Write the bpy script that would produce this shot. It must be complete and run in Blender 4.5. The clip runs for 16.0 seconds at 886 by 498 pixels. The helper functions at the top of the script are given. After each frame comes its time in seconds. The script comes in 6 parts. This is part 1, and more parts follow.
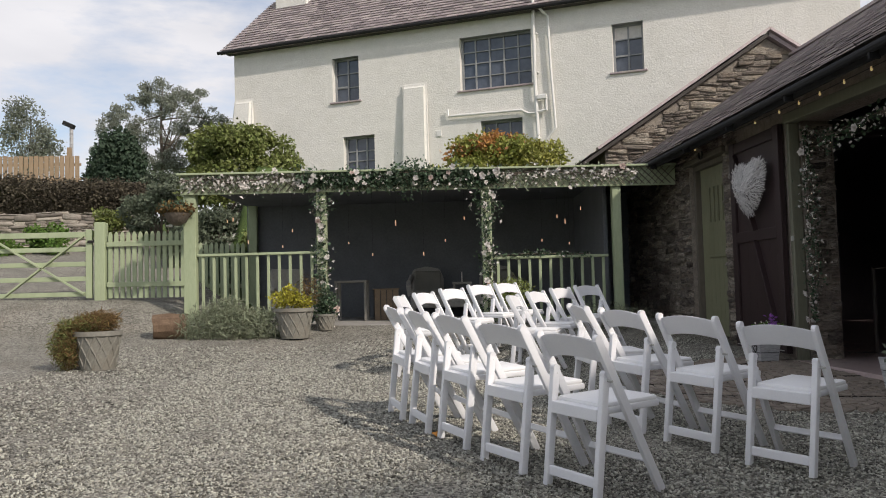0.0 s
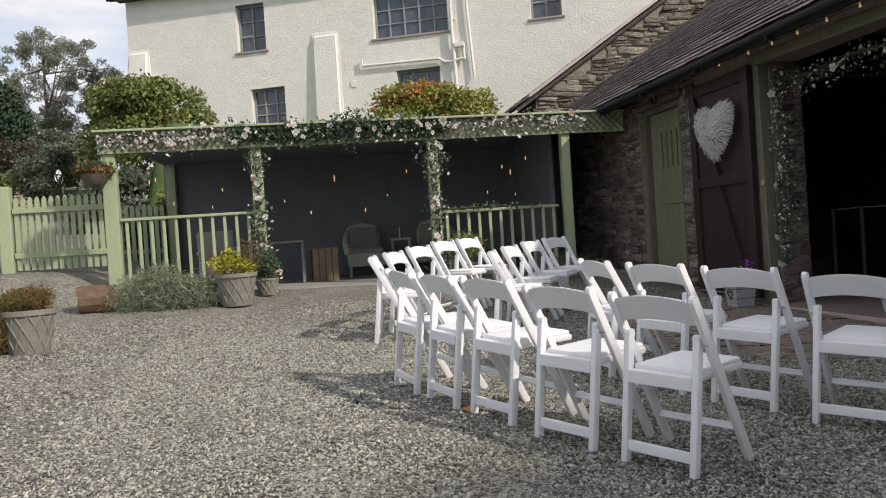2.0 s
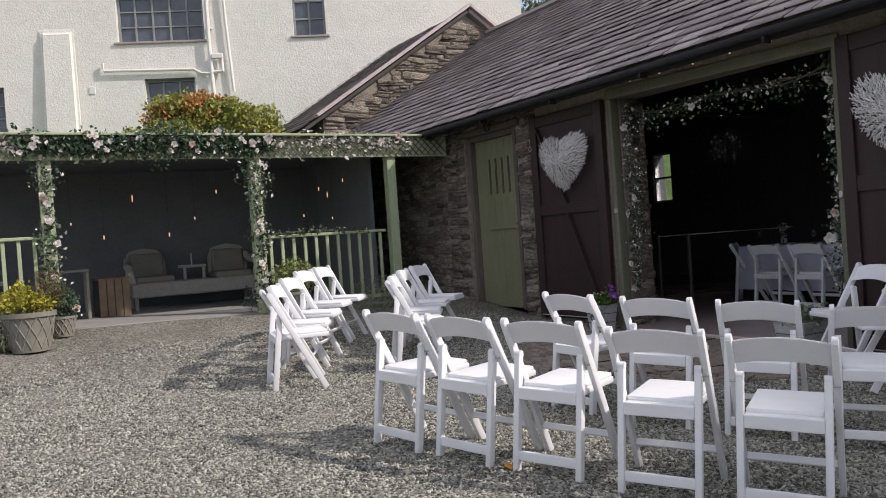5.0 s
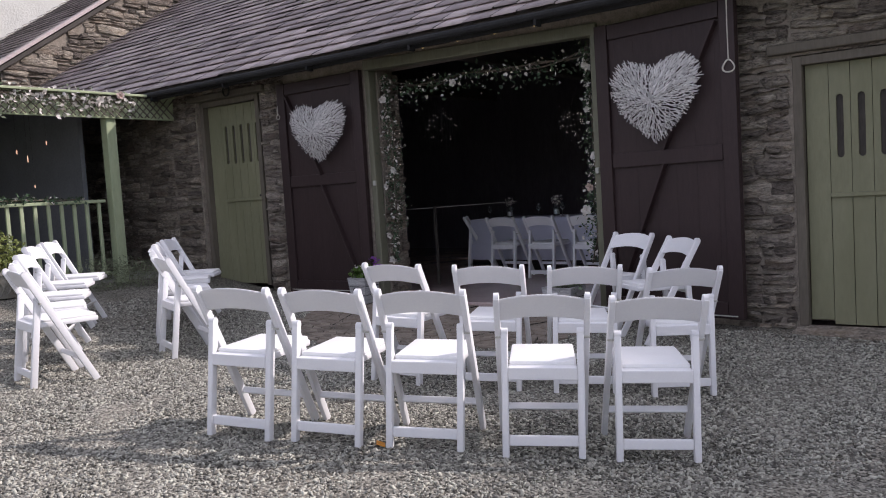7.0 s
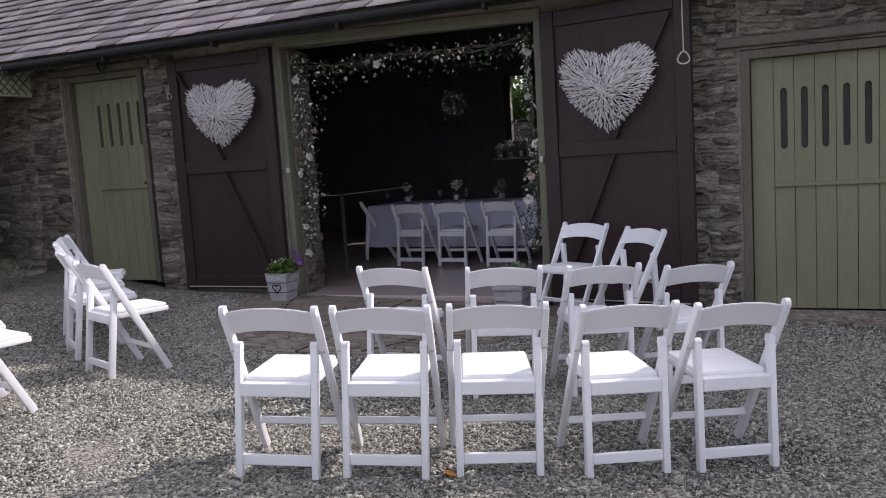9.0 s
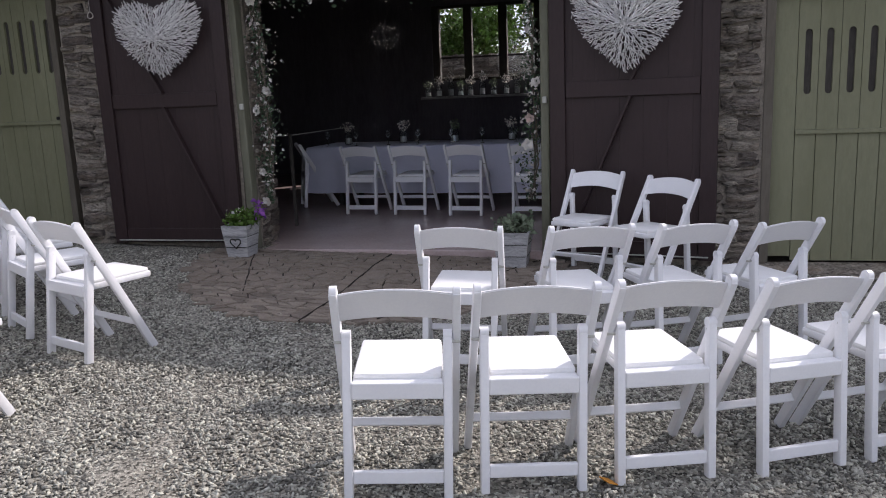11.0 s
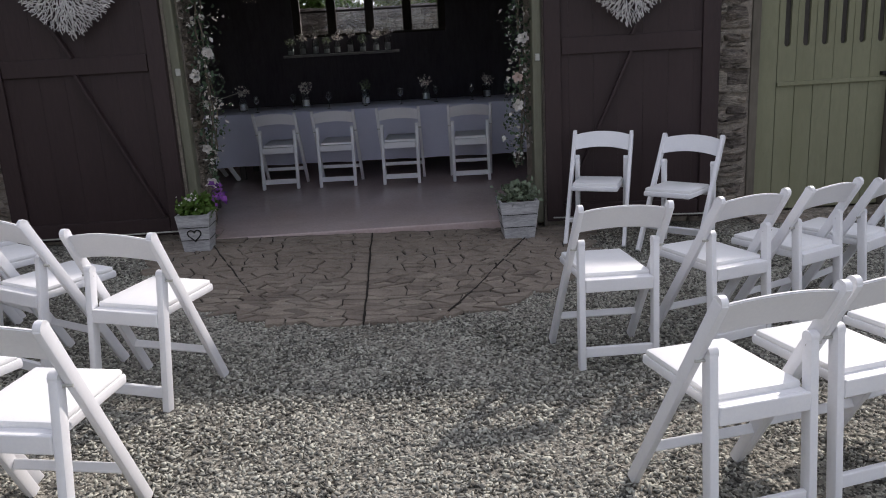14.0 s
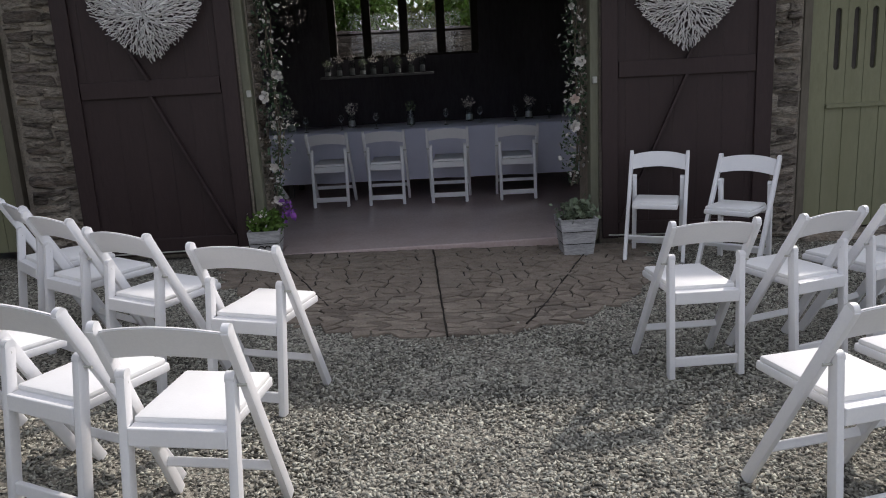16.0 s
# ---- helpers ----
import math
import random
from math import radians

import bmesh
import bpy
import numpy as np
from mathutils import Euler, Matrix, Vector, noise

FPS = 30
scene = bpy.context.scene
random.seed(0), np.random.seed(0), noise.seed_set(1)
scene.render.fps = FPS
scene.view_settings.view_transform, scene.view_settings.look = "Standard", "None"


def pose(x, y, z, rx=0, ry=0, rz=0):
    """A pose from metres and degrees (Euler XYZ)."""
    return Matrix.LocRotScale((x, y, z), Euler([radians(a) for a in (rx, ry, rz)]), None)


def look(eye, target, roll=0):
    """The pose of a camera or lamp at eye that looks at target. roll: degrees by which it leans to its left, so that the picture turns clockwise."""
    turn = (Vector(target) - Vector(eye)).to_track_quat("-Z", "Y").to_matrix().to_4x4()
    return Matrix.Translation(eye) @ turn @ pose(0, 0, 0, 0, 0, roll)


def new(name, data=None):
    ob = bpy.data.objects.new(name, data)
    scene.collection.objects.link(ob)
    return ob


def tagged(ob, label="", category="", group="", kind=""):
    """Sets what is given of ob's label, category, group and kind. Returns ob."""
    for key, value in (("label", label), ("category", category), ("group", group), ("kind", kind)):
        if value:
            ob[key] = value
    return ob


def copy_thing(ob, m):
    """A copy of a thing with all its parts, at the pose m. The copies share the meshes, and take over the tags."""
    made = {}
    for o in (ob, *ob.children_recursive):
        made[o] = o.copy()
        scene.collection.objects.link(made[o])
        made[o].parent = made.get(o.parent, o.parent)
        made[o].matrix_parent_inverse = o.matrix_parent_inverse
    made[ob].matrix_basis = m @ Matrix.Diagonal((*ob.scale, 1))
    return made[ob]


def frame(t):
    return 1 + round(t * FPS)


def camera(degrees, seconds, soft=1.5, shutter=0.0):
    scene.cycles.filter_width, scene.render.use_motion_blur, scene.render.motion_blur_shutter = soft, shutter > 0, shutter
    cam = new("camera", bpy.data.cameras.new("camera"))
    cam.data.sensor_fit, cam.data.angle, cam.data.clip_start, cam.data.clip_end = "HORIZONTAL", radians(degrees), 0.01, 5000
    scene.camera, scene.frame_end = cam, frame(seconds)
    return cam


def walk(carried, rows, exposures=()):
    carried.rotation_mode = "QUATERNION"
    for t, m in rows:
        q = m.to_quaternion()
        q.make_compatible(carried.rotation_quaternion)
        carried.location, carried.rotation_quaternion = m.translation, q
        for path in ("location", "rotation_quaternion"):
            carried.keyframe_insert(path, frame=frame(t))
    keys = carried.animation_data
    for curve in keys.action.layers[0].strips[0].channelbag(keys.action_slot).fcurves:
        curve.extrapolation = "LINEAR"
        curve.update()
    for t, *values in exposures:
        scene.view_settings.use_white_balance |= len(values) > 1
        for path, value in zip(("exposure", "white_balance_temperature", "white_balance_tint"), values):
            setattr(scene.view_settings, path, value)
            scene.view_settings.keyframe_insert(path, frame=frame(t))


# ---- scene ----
cam = camera(57.3, 16.0, soft=1.0)
PATH = [
    (0, (0.164, 0.151, 1.078), (0.253, 2.146, 1.18), -1.5),
    (0.5, (0.063, 0.359, 1.062), (0.118, 2.358, 1.09), -1.7),
    (1, (-0.066, 0.542, 1.11), (0.01, 2.54, 1.134), -3.0),
    (1.5, (-0.33, 0.649, 1.154), (-0.199, 2.644, 1.172), -4.2),
    (2, (-0.55, 0.774, 1.154), (-0.212, 2.745, 1.13), -3.7),
    (2.5, (-0.787, 0.989, 1.179), (-0.415, 2.953, 1.104), -3.2),
    (3, (-1.057, 1.15, 1.217), (-0.663, 3.109, 1.134), -3.2),
    (3.5, (-1.326, 1.292, 1.284), (-0.9, 3.244, 1.198), -3.1),
    (4, (-1.586, 1.504, 1.323), (-1.107, 3.445, 1.321), -3.2),
    (4.5, (-1.82, 1.698, 1.36), (-1.228, 3.609, 1.377), -3.7),
    (5, (-2.026, 1.885, 1.366), (-1.01, 3.607, 1.341), -4.0),
    (7.5, (-2.726, 3.005, 1.394), (-1.105, 4.166, 1.241), -3.6),
    (8, (-2.836, 3.32, 1.469), (-1.176, 4.422, 1.292), -3.8),
    (8.5, (-2.904, 3.626, 1.538), (-1.15, 4.567, 1.338), -3.8),
    (11, (-2.523, 5.25, 1.625), (-0.618, 5.723, 1.239), -2.4),
    (11.5, (-2.475, 5.611, 1.661), (-0.565, 5.998, 1.211), -2.3),
    (12, (-2.356, 5.943, 1.677), (-0.435, 6.252, 1.212), -2.8),
    (12.5, (-2.244, 6.235, 1.7), (-0.314, 6.454, 1.224), -2.7),
    (13, (-2.221, 6.555, 1.711), (-0.285, 6.678, 1.223), -3.2),
    (13.5, (-2.161, 6.849, 1.71), (-0.224, 6.858, 1.211), -2.8),
    (14, (-2.104, 7.133, 1.733), (-0.174, 7.047, 1.217), -3.2),
    (14.5, (-2.184, 7.375, 1.759), (-0.262, 7.194, 1.236), -4.3),
    (15, (-2.266, 7.535, 1.776), (-0.338, 7.309, 1.291), -3.7),
    (15.5, (-2.261, 7.578, 1.768), (-0.318, 7.518, 1.295), -2.9),
    (16, (-2.268, 7.583, 1.775), (-0.325, 7.507, 1.307), -3.1),
]
EXPOSURES = [(0, -0.06, 6800, 14), (3.5, 0.14, 6750, 13), (5, 0.1, 6600, 17), (8, 0.36, 6400, 23), (11, 0.34, 6400, 20), (13.5, 0.22, 6500, 18), (16, 0.06, 6600, 15)]
walk(cam, [(t, look(eye, target, roll)) for t, eye, target, roll in PATH], EXPOSURES)

# ---- built below ----
# ---------------------------------------------------------------- world and sun
SUN = Vector((0.70, -0.714, 0.737)).normalized()          # towards the sun
world = bpy.data.worlds.new("sky_world")
scene.world = world
world.use_nodes = True
wn, wl = world.node_tree.nodes, world.node_tree.links
bg = wn["Background"]
sky = wn.new("ShaderNodeTexSky")
sky.sky_type = "NISHITA"
sky.sun_disc = False
sky.sun_elevation = math.asin(SUN.z)
sky.sun_rotation = math.atan2(SUN.x, SUN.y)
wco = wn.new("ShaderNodeTexCoord")
wmap = wn.new("ShaderNodeMapping")
wmap.inputs["Scale"].default_value = (1.6, 1.6, 5.0)
cloud = wn.new("ShaderNodeTexNoise")
cloud.inputs["Scale"].default_value = 1.7
cloud.inputs["Detail"].default_value = 9
cloud.inputs["Roughness"].default_value = 0.58
cramp = wn.new("ShaderNodeValToRGB")
cramp.color_ramp.elements[0].position = 0.36
cramp.color_ramp.elements[1].position = 0.56
shade = wn.new("ShaderNodeTexNoise")
shade.inputs["Scale"].default_value = 3.2
shade.inputs["Detail"].default_value = 6
cshade = wn.new("ShaderNodeMix")
cshade.data_type = "RGBA"
cshade.inputs[6].default_value = (4.3, 4.6, 5.1, 1)
cshade.inputs[7].default_value = (6.6, 6.8, 7.1, 1)
cmix = wn.new("ShaderNodeMix")
cmix.data_type = "RGBA"
wl.new(wco.outputs["Generated"], wmap.inputs["Vector"])
wl.new(wmap.outputs[0], cloud.inputs["Vector"])
wl.new(wmap.outputs[0], shade.inputs["Vector"])
wl.new(cloud.outputs["Fac"], cramp.inputs["Fac"])
wl.new(shade.outputs["Fac"], cshade.inputs["Factor"])
wl.new(cramp.outputs["Color"], cmix.inputs["Factor"])
wl.new(sky.outputs[0], cmix.inputs[6])
wl.new(cshade.outputs[2], cmix.inputs[7])
wl.new(cmix.outputs[2], bg.inputs["Color"])
bg.inputs["Strength"].default_value = 0.15
sun = new("sun", bpy.data.lights.new("sun", "SUN"))
sun.data.energy = 3.3
sun.data.angle = radians(1.5)
sun.data.color = (1.0, 0.95, 0.87)
sun.matrix_world = look((30 * SUN.x, 30 * SUN.y, 30 * SUN.z), (0, 0, 0))


# ---------------------------------------------------------------- materials
def mat(name, c1, c2, scale=6.0, fine=60.0, rough=0.7, bump=0.3, depth=0.01, spec=0.3, metal=0.0, vary=0.0, island=False,
        stain=None, stain_scale=1.2, stain_amount=0.5, stretch=(1, 1, 1), sheen=0.0, leaf=0.0, cells=0.0, cell_vary=0.5):
    """Two noises (broad and fine) between two colours, a third for stains, bump from both; vary: by object or island."""
    m = bpy.data.materials.new(name)
    m.use_nodes = True
    n, l = m.node_tree.nodes, m.node_tree.links
    b = n["Principled BSDF"]
    co = n.new("ShaderNodeTexCoord")
    mp = n.new("ShaderNodeMapping")
    mp.inputs["Scale"].default_value = stretch
    l.new(co.outputs["Object"], mp.inputs["Vector"])

    def noi(s, d):
        q = n.new("ShaderNodeTexNoise")
        q.inputs["Scale"].default_value = s
        q.inputs["Detail"].default_value = d
        q.inputs["Roughness"].default_value = 0.62
        l.new(mp.outputs[0], q.inputs["Vector"])
        return q

    a, f = noi(scale, 5), noi(fine, 4)
    add = n.new("ShaderNodeMath")
    add.operation = "ADD"
    l.new(a.outputs["Fac"], add.inputs[0])
    l.new(f.outputs["Fac"], add.inputs[1])
    rng = n.new("ShaderNodeMapRange")
    rng.inputs["From Min"].default_value, rng.inputs["From Max"].default_value = 0.7, 1.3
    l.new(add.outputs[0], rng.inputs["Value"])
    mix = n.new("ShaderNodeMix")
    mix.data_type = "RGBA"
    mix.inputs[6].default_value, mix.inputs[7].default_value = (*c1, 1), (*c2, 1)
    l.new(rng.outputs[0], mix.inputs["Factor"])
    col = mix.outputs[2]
    if stain:
        s = noi(stain_scale, 6)
        sr = n.new("ShaderNodeMapRange")
        sr.inputs["From Min"].default_value, sr.inputs["From Max"].default_value = 0.5, 0.68
        sr.inputs["To Max"].default_value = stain_amount
        l.new(s.outputs["Fac"], sr.inputs["Value"])
        sm = n.new("ShaderNodeMix")
        sm.data_type = "RGBA"
        sm.inputs[7].default_value = (*stain, 1)
        l.new(sr.outputs[0], sm.inputs["Factor"])
        l.new(col, sm.inputs[6])
        col = sm.outputs[2]
    if cells:
        vo = n.new("ShaderNodeTexVoronoi")
        vo.inputs["Scale"].default_value = cells
        l.new(mp.outputs[0], vo.inputs["Vector"])
        sep = n.new("ShaderNodeSeparateColor")
        l.new(vo.outputs["Color"], sep.inputs[0])
        cv = n.new("ShaderNodeMapRange")
        cv.inputs["To Min"].default_value, cv.inputs["To Max"].default_value = 1 - cell_vary, 1 + cell_vary
        l.new(sep.outputs[0], cv.inputs["Value"])
        ch = n.new("ShaderNodeHueSaturation")
        l.new(cv.outputs[0], ch.inputs["Value"])
        l.new(col, ch.inputs["Color"])
        col = ch.outputs[0]
    if vary:
        src = n.new("ShaderNodeNewGeometry").outputs["Random Per Island"] if island else n.new("ShaderNodeObjectInfo").outputs["Random"]
        vr = n.new("ShaderNodeMapRange")
        vr.inputs["To Min"].default_value, vr.inputs["To Max"].default_value = 1 - vary, 1 + vary
        l.new(src, vr.inputs["Value"])
        hs = n.new("ShaderNodeHueSaturation")
        l.new(vr.outputs[0], hs.inputs["Value"])
        h2 = n.new("ShaderNodeMath")
        h2.operation = "MULTIPLY_ADD"
        h2.inputs[1].default_value, h2.inputs[2].default_value = 0.05 * vary, 0.5 - 0.025 * vary
        l.new(src, h2.inputs[0])
        l.new(h2.outputs[0], hs.inputs["Hue"])
        l.new(col, hs.inputs["Color"])
        col = hs.outputs[0]
    l.new(col, b.inputs["Base Color"])
    b.inputs["Roughness"].default_value = rough
    b.inputs["Specular IOR Level"].default_value = spec
    b.inputs["Metallic"].default_value = metal
    if bump:
        bp = n.new("ShaderNodeBump")
        bp.inputs["Strength"].default_value = bump
        bp.inputs["Distance"].default_value = depth
        l.new(add.outputs[0], bp.inputs["Height"])
        l.new(bp.outputs[0], b.inputs["Normal"])
    if leaf:
        tr = n.new("ShaderNodeBsdfTranslucent")
        l.new(col, tr.inputs["Color"])
        ms = n.new("ShaderNodeMixShader")
        ms.inputs[0].default_value = leaf
        l.new(b.outputs[0], ms.inputs[1])
        l.new(tr.outputs[0], ms.inputs[2])
        l.new(ms.outputs[0], n["Material Output"].inputs["Surface"])
    return m


def glow(name, color, strength):
    m = bpy.data.materials.new(name)
    m.use_nodes = True
    b = m.node_tree.nodes["Principled BSDF"]
    b.inputs["Base Color"].default_value = (*color, 1)
    b.inputs["Emission Color"].default_value = (*color, 1)
    b.inputs["Emission Strength"].default_value = strength
    return m


def glass(name, tint, rough=0.02):
    m = bpy.data.materials.new(name)
    m.use_nodes = True
    b = m.node_tree.nodes["Principled BSDF"]
    b.inputs["Base Color"].default_value = (*tint, 1)
    b.inputs["Roughness"].default_value = rough
    b.inputs["Transmission Weight"].default_value = 1.0
    b.inputs["IOR"].default_value = 1.45
    return m


GRAVEL = mat("gravel", (0.138, 0.130, 0.108), (0.278, 0.266, 0.230), scale=1.6, fine=85, rough=0.9, bump=0.8, depth=0.015, spec=0.2,
             stain=(0.20, 0.175, 0.14), stain_scale=0.9, stain_amount=0.4, cells=80, cell_vary=0.85)
PEBBLE = mat("gravel_stone", (0.235, 0.228, 0.194), (0.36, 0.353, 0.308), scale=14, fine=120, rough=0.8, bump=0.3, depth=0.002, vary=0.75, island=True)
GRASS = mat("grass", (0.05, 0.09, 0.025), (0.12, 0.17, 0.05), scale=3, fine=50, rough=0.9, bump=0.8, depth=0.03)
CHAIRW = mat("white_resin", (0.745, 0.745, 0.765), (0.80, 0.80, 0.81), scale=5, fine=90, rough=0.42, bump=0.04, depth=0.001, spec=0.4)
PADW = mat("white_vinyl", (0.79, 0.79, 0.79), (0.85, 0.85, 0.85), scale=9, fine=140, rough=0.5, bump=0.08, depth=0.002, spec=0.35)
SAGE = mat("sage_paint", (0.31, 0.37, 0.23), (0.40, 0.45, 0.29), scale=3, fine=45, rough=0.65, bump=0.15, depth=0.003,
           stain=(0.24, 0.27, 0.17), stain_scale=4, stain_amount=0.4, stretch=(1, 1, 0.25))
OLIVE = mat("olive_door_paint", (0.185, 0.185, 0.115), (0.235, 0.235, 0.15), scale=2, fine=40, rough=0.55, bump=0.12, depth=0.002,
            stain=(0.16, 0.16, 0.09), stain_scale=2.5, stain_amount=0.5, stretch=(1, 1, 0.3))
BROWN = mat("brown_door_paint", (0.027, 0.016, 0.0165), (0.042, 0.026, 0.0265), scale=2, fine=50, rough=0.5, bump=0.15, depth=0.002,
            stain=(0.03, 0.018, 0.018), stain_scale=3, stain_amount=0.5, stretch=(1, 1, 0.2))
POSTG = mat("door_post_paint", (0.125, 0.125, 0.088), (0.18, 0.18, 0.13), scale=4, fine=50, rough=0.6, bump=0.2, depth=0.003,
            stain=(0.15, 0.15, 0.10), stain_scale=5, stain_amount=0.5, stretch=(1, 1, 0.2))
STONE = mat("rubble_stone", (0.085, 0.072, 0.062), (0.55, 0.48, 0.41), scale=13, fine=38, rough=0.85, bump=1.0, depth=0.06, vary=0.5, stretch=(0.8, 1, 2.6),
            stain=(0.34, 0.25, 0.18), stain_scale=4, stain_amount=0.5)
STONEJ = mat("rubble_stone_far", (0.085, 0.072, 0.062), (0.50, 0.435, 0.365), scale=11, fine=32, rough=0.85, bump=1.0, depth=0.06, vary=0.5, island=True, stretch=(0.8, 1, 2.6),
             stain=(0.34, 0.25, 0.18), stain_scale=3, stain_amount=0.5)
DRYSTONE = mat("dry_stone", (0.22, 0.19, 0.16), (0.40, 0.36, 0.31), scale=4, fine=40, rough=0.95, bump=0.6, depth=0.02, vary=0.4, island=True)
MORTAR = mat("lime_mortar", (0.17, 0.147, 0.122), (0.36, 0.315, 0.265), scale=12, fine=80, rough=0.95, bump=0.8, depth=0.01)
SLATE = mat("roof_slate", (0.255, 0.207, 0.21), (0.42, 0.348, 0.348), scale=5, fine=60, rough=0.5, bump=0.3, depth=0.004, vary=0.4, spec=0.6,
            stain=(0.24, 0.22, 0.19), stain_scale=6, stain_amount=0.5)
SLATEJ = mat("roof_slate_joined", (0.255, 0.207, 0.21), (0.42, 0.348, 0.348), scale=4, fine=40, rough=0.5, bump=0.3, depth=0.005, vary=0.35, island=True,
             stain=(0.26, 0.25, 0.20), stain_scale=4, stain_amount=0.6, spec=0.6)
WHITEWASH = mat("white_roughcast", (0.70, 0.68, 0.63), (0.80, 0.78, 0.73), scale=3.2, fine=18, rough=0.9, bump=0.45, depth=0.035, spec=0.15,
                stain=(0.62, 0.60, 0.54), stain_scale=0.7, stain_amount=0.35)
PIPEW = mat("white_pipe_paint", (0.70, 0.69, 0.66), (0.78, 0.77, 0.74), rough=0.5, bump=0.05)
WINGREY = mat("grey_window_paint", (0.23, 0.24, 0.245), (0.31, 0.32, 0.325), rough=0.5, bump=0.08, depth=0.002)
DARKTIMBER = mat("dark_timber", (0.045, 0.040, 0.036), (0.085, 0.076, 0.068), scale=5, fine=60, rough=0.75, bump=0.3, depth=0.004, stretch=(1, 1, 0.2))
# dark timber boarding, its colour lifted towards violet to include the haze
INNERWALL = mat("hazed_inner_boarding", (0.10, 0.095, 0.115), (0.16, 0.15, 0.175), scale=3, fine=30, rough=0.8, bump=0.3, depth=0.006, stretch=(1, 1, 0.2))
JAMBG = mat("taupe_door_frame", (0.10, 0.088, 0.07), (0.16, 0.14, 0.112), scale=4, fine=40, rough=0.75, bump=0.3, depth=0.004, stretch=(1, 1, 0.2))
GUTTER = mat("black_gutter", (0.012, 0.012, 0.013), (0.025, 0.025, 0.026), rough=0.8, bump=0.05)
# dark boarding, painted paler so that the colour holds the veiling haze
BLACKWALL = mat("hazed_dark_blue_wall", (0.135, 0.144, 0.156), (0.19, 0.20, 0.214), scale=2, fine=30, rough=0.85, bump=0.1)
CONCRETE = mat("pale_floor", (0.40, 0.31, 0.295), (0.50, 0.405, 0.385), scale=1.5, fine=40, rough=0.17, bump=0.04, depth=0.002, spec=0.5,
               stain=(0.34, 0.28, 0.27), stain_scale=2, stain_amount=0.4)
SETT = mat("stone_sett", (0.16, 0.132, 0.108), (0.27, 0.23, 0.19), scale=7, fine=70, rough=0.85, bump=0.6, depth=0.006, vary=0.25,
           stain=(0.22, 0.20, 0.17), stain_scale=3, stain_amount=0.4)
SOILJOINT = mat("dark_joint", (0.018, 0.016, 0.013), (0.04, 0.034, 0.028), scale=20, fine=90, rough=0.95, bump=0.6)
TWIG = mat("white_twig", (0.72, 0.70, 0.69), (0.84, 0.82, 0.81), scale=12, fine=90, rough=0.7, bump=0.15, depth=0.002, vary=0.25, island=True)
LEAFDARK = mat("vine_leaf", (0.05, 0.085, 0.05), (0.09, 0.135, 0.08), rough=0.55, bump=0, vary=0.5, island=True, leaf=0.2)
LEAFPALE = mat("grey_green_leaf", (0.13, 0.17, 0.11), (0.22, 0.26, 0.18), rough=0.6, bump=0, vary=0.4, island=True, leaf=0.2)
PETALW = mat("white_petal", (0.74, 0.70, 0.66), (0.82, 0.79, 0.76), rough=0.6, bump=0, leaf=0.25)
PETALP = mat("blush_petal", (0.72, 0.55, 0.50), (0.78, 0.66, 0.60), rough=0.6, bump=0, leaf=0.25)
BLOSSOM = mat("small_blossom", (0.62, 0.58, 0.54), (0.76, 0.73, 0.70), rough=0.6, bump=0, vary=0.2, island=True, leaf=0.2)
LAUREL = mat("laurel_leaf", (0.13, 0.165, 0.05), (0.26, 0.285, 0.095), scale=0.8, rough=0.5, bump=0, vary=0.5, island=True, leaf=0.25)
REDTIP = mat("red_tip_leaf", (0.38, 0.17, 0.06), (0.50, 0.27, 0.09), rough=0.5, bump=0, vary=0.4, island=True, leaf=0.25)
PHOTINIA = mat("red_green_leaf", (0.20, 0.25, 0.055), (0.36, 0.33, 0.09), scale=0.9, fine=3, rough=0.5, bump=0, vary=0.4, island=True, leaf=0.25)
TREELEAF = mat("tree_leaf", (0.10, 0.13, 0.085), (0.19, 0.21, 0.15), scale=0.6, rough=0.6, bump=0, vary=0.5, island=True, leaf=0.35)
APPLELEAF = mat("apple_leaf", (0.18, 0.20, 0.16), (0.32, 0.34, 0.27), scale=0.6, rough=0.6, bump=0, vary=0.4, island=True, leaf=0.45)
CYPRESS = mat("cypress_leaf", (0.03, 0.055, 0.035), (0.055, 0.085, 0.05), rough=0.7, bump=0, vary=0.4, island=True, leaf=0.1)
HEDGE = mat("dark_hedge_leaf", (0.05, 0.042, 0.03), (0.10, 0.085, 0.058), scale=1, rough=0.7, bump=0, vary=0.5, island=True, leaf=0.1)
LAVENDER = mat("lavender_leaf", (0.17, 0.20, 0.13), (0.26, 0.28, 0.19), rough=0.8, bump=0, vary=0.4, island=True, leaf=0.15)
YELLOWLEAF = mat("yellow_leaf", (0.30, 0.28, 0.03), (0.42, 0.38, 0.06), rough=0.6, bump=0, vary=0.4, island=True, leaf=0.25)
RUSTLEAF = mat("rust_leaf", (0.10, 0.075, 0.03), (0.22, 0.13, 0.055), scale=4, rough=0.8, bump=0, vary=0.5, island=True, leaf=0.2)
FRESHLEAF = mat("fresh_leaf", (0.06, 0.12, 0.02), (0.12, 0.20, 0.04), rough=0.6, bump=0, vary=0.4, island=True, leaf=0.25)
PURPLE = mat("purple_petal", (0.22, 0.07, 0.34), (0.32, 0.12, 0.45), rough=0.6, bump=0, vary=0.3, island=True, leaf=0.2)
BARK = mat("bark", (0.09, 0.075, 0.06), (0.17, 0.14, 0.11), scale=6, fine=40, rough=0.9, bump=0.8, depth=0.02, stretch=(1, 1, 0.3))
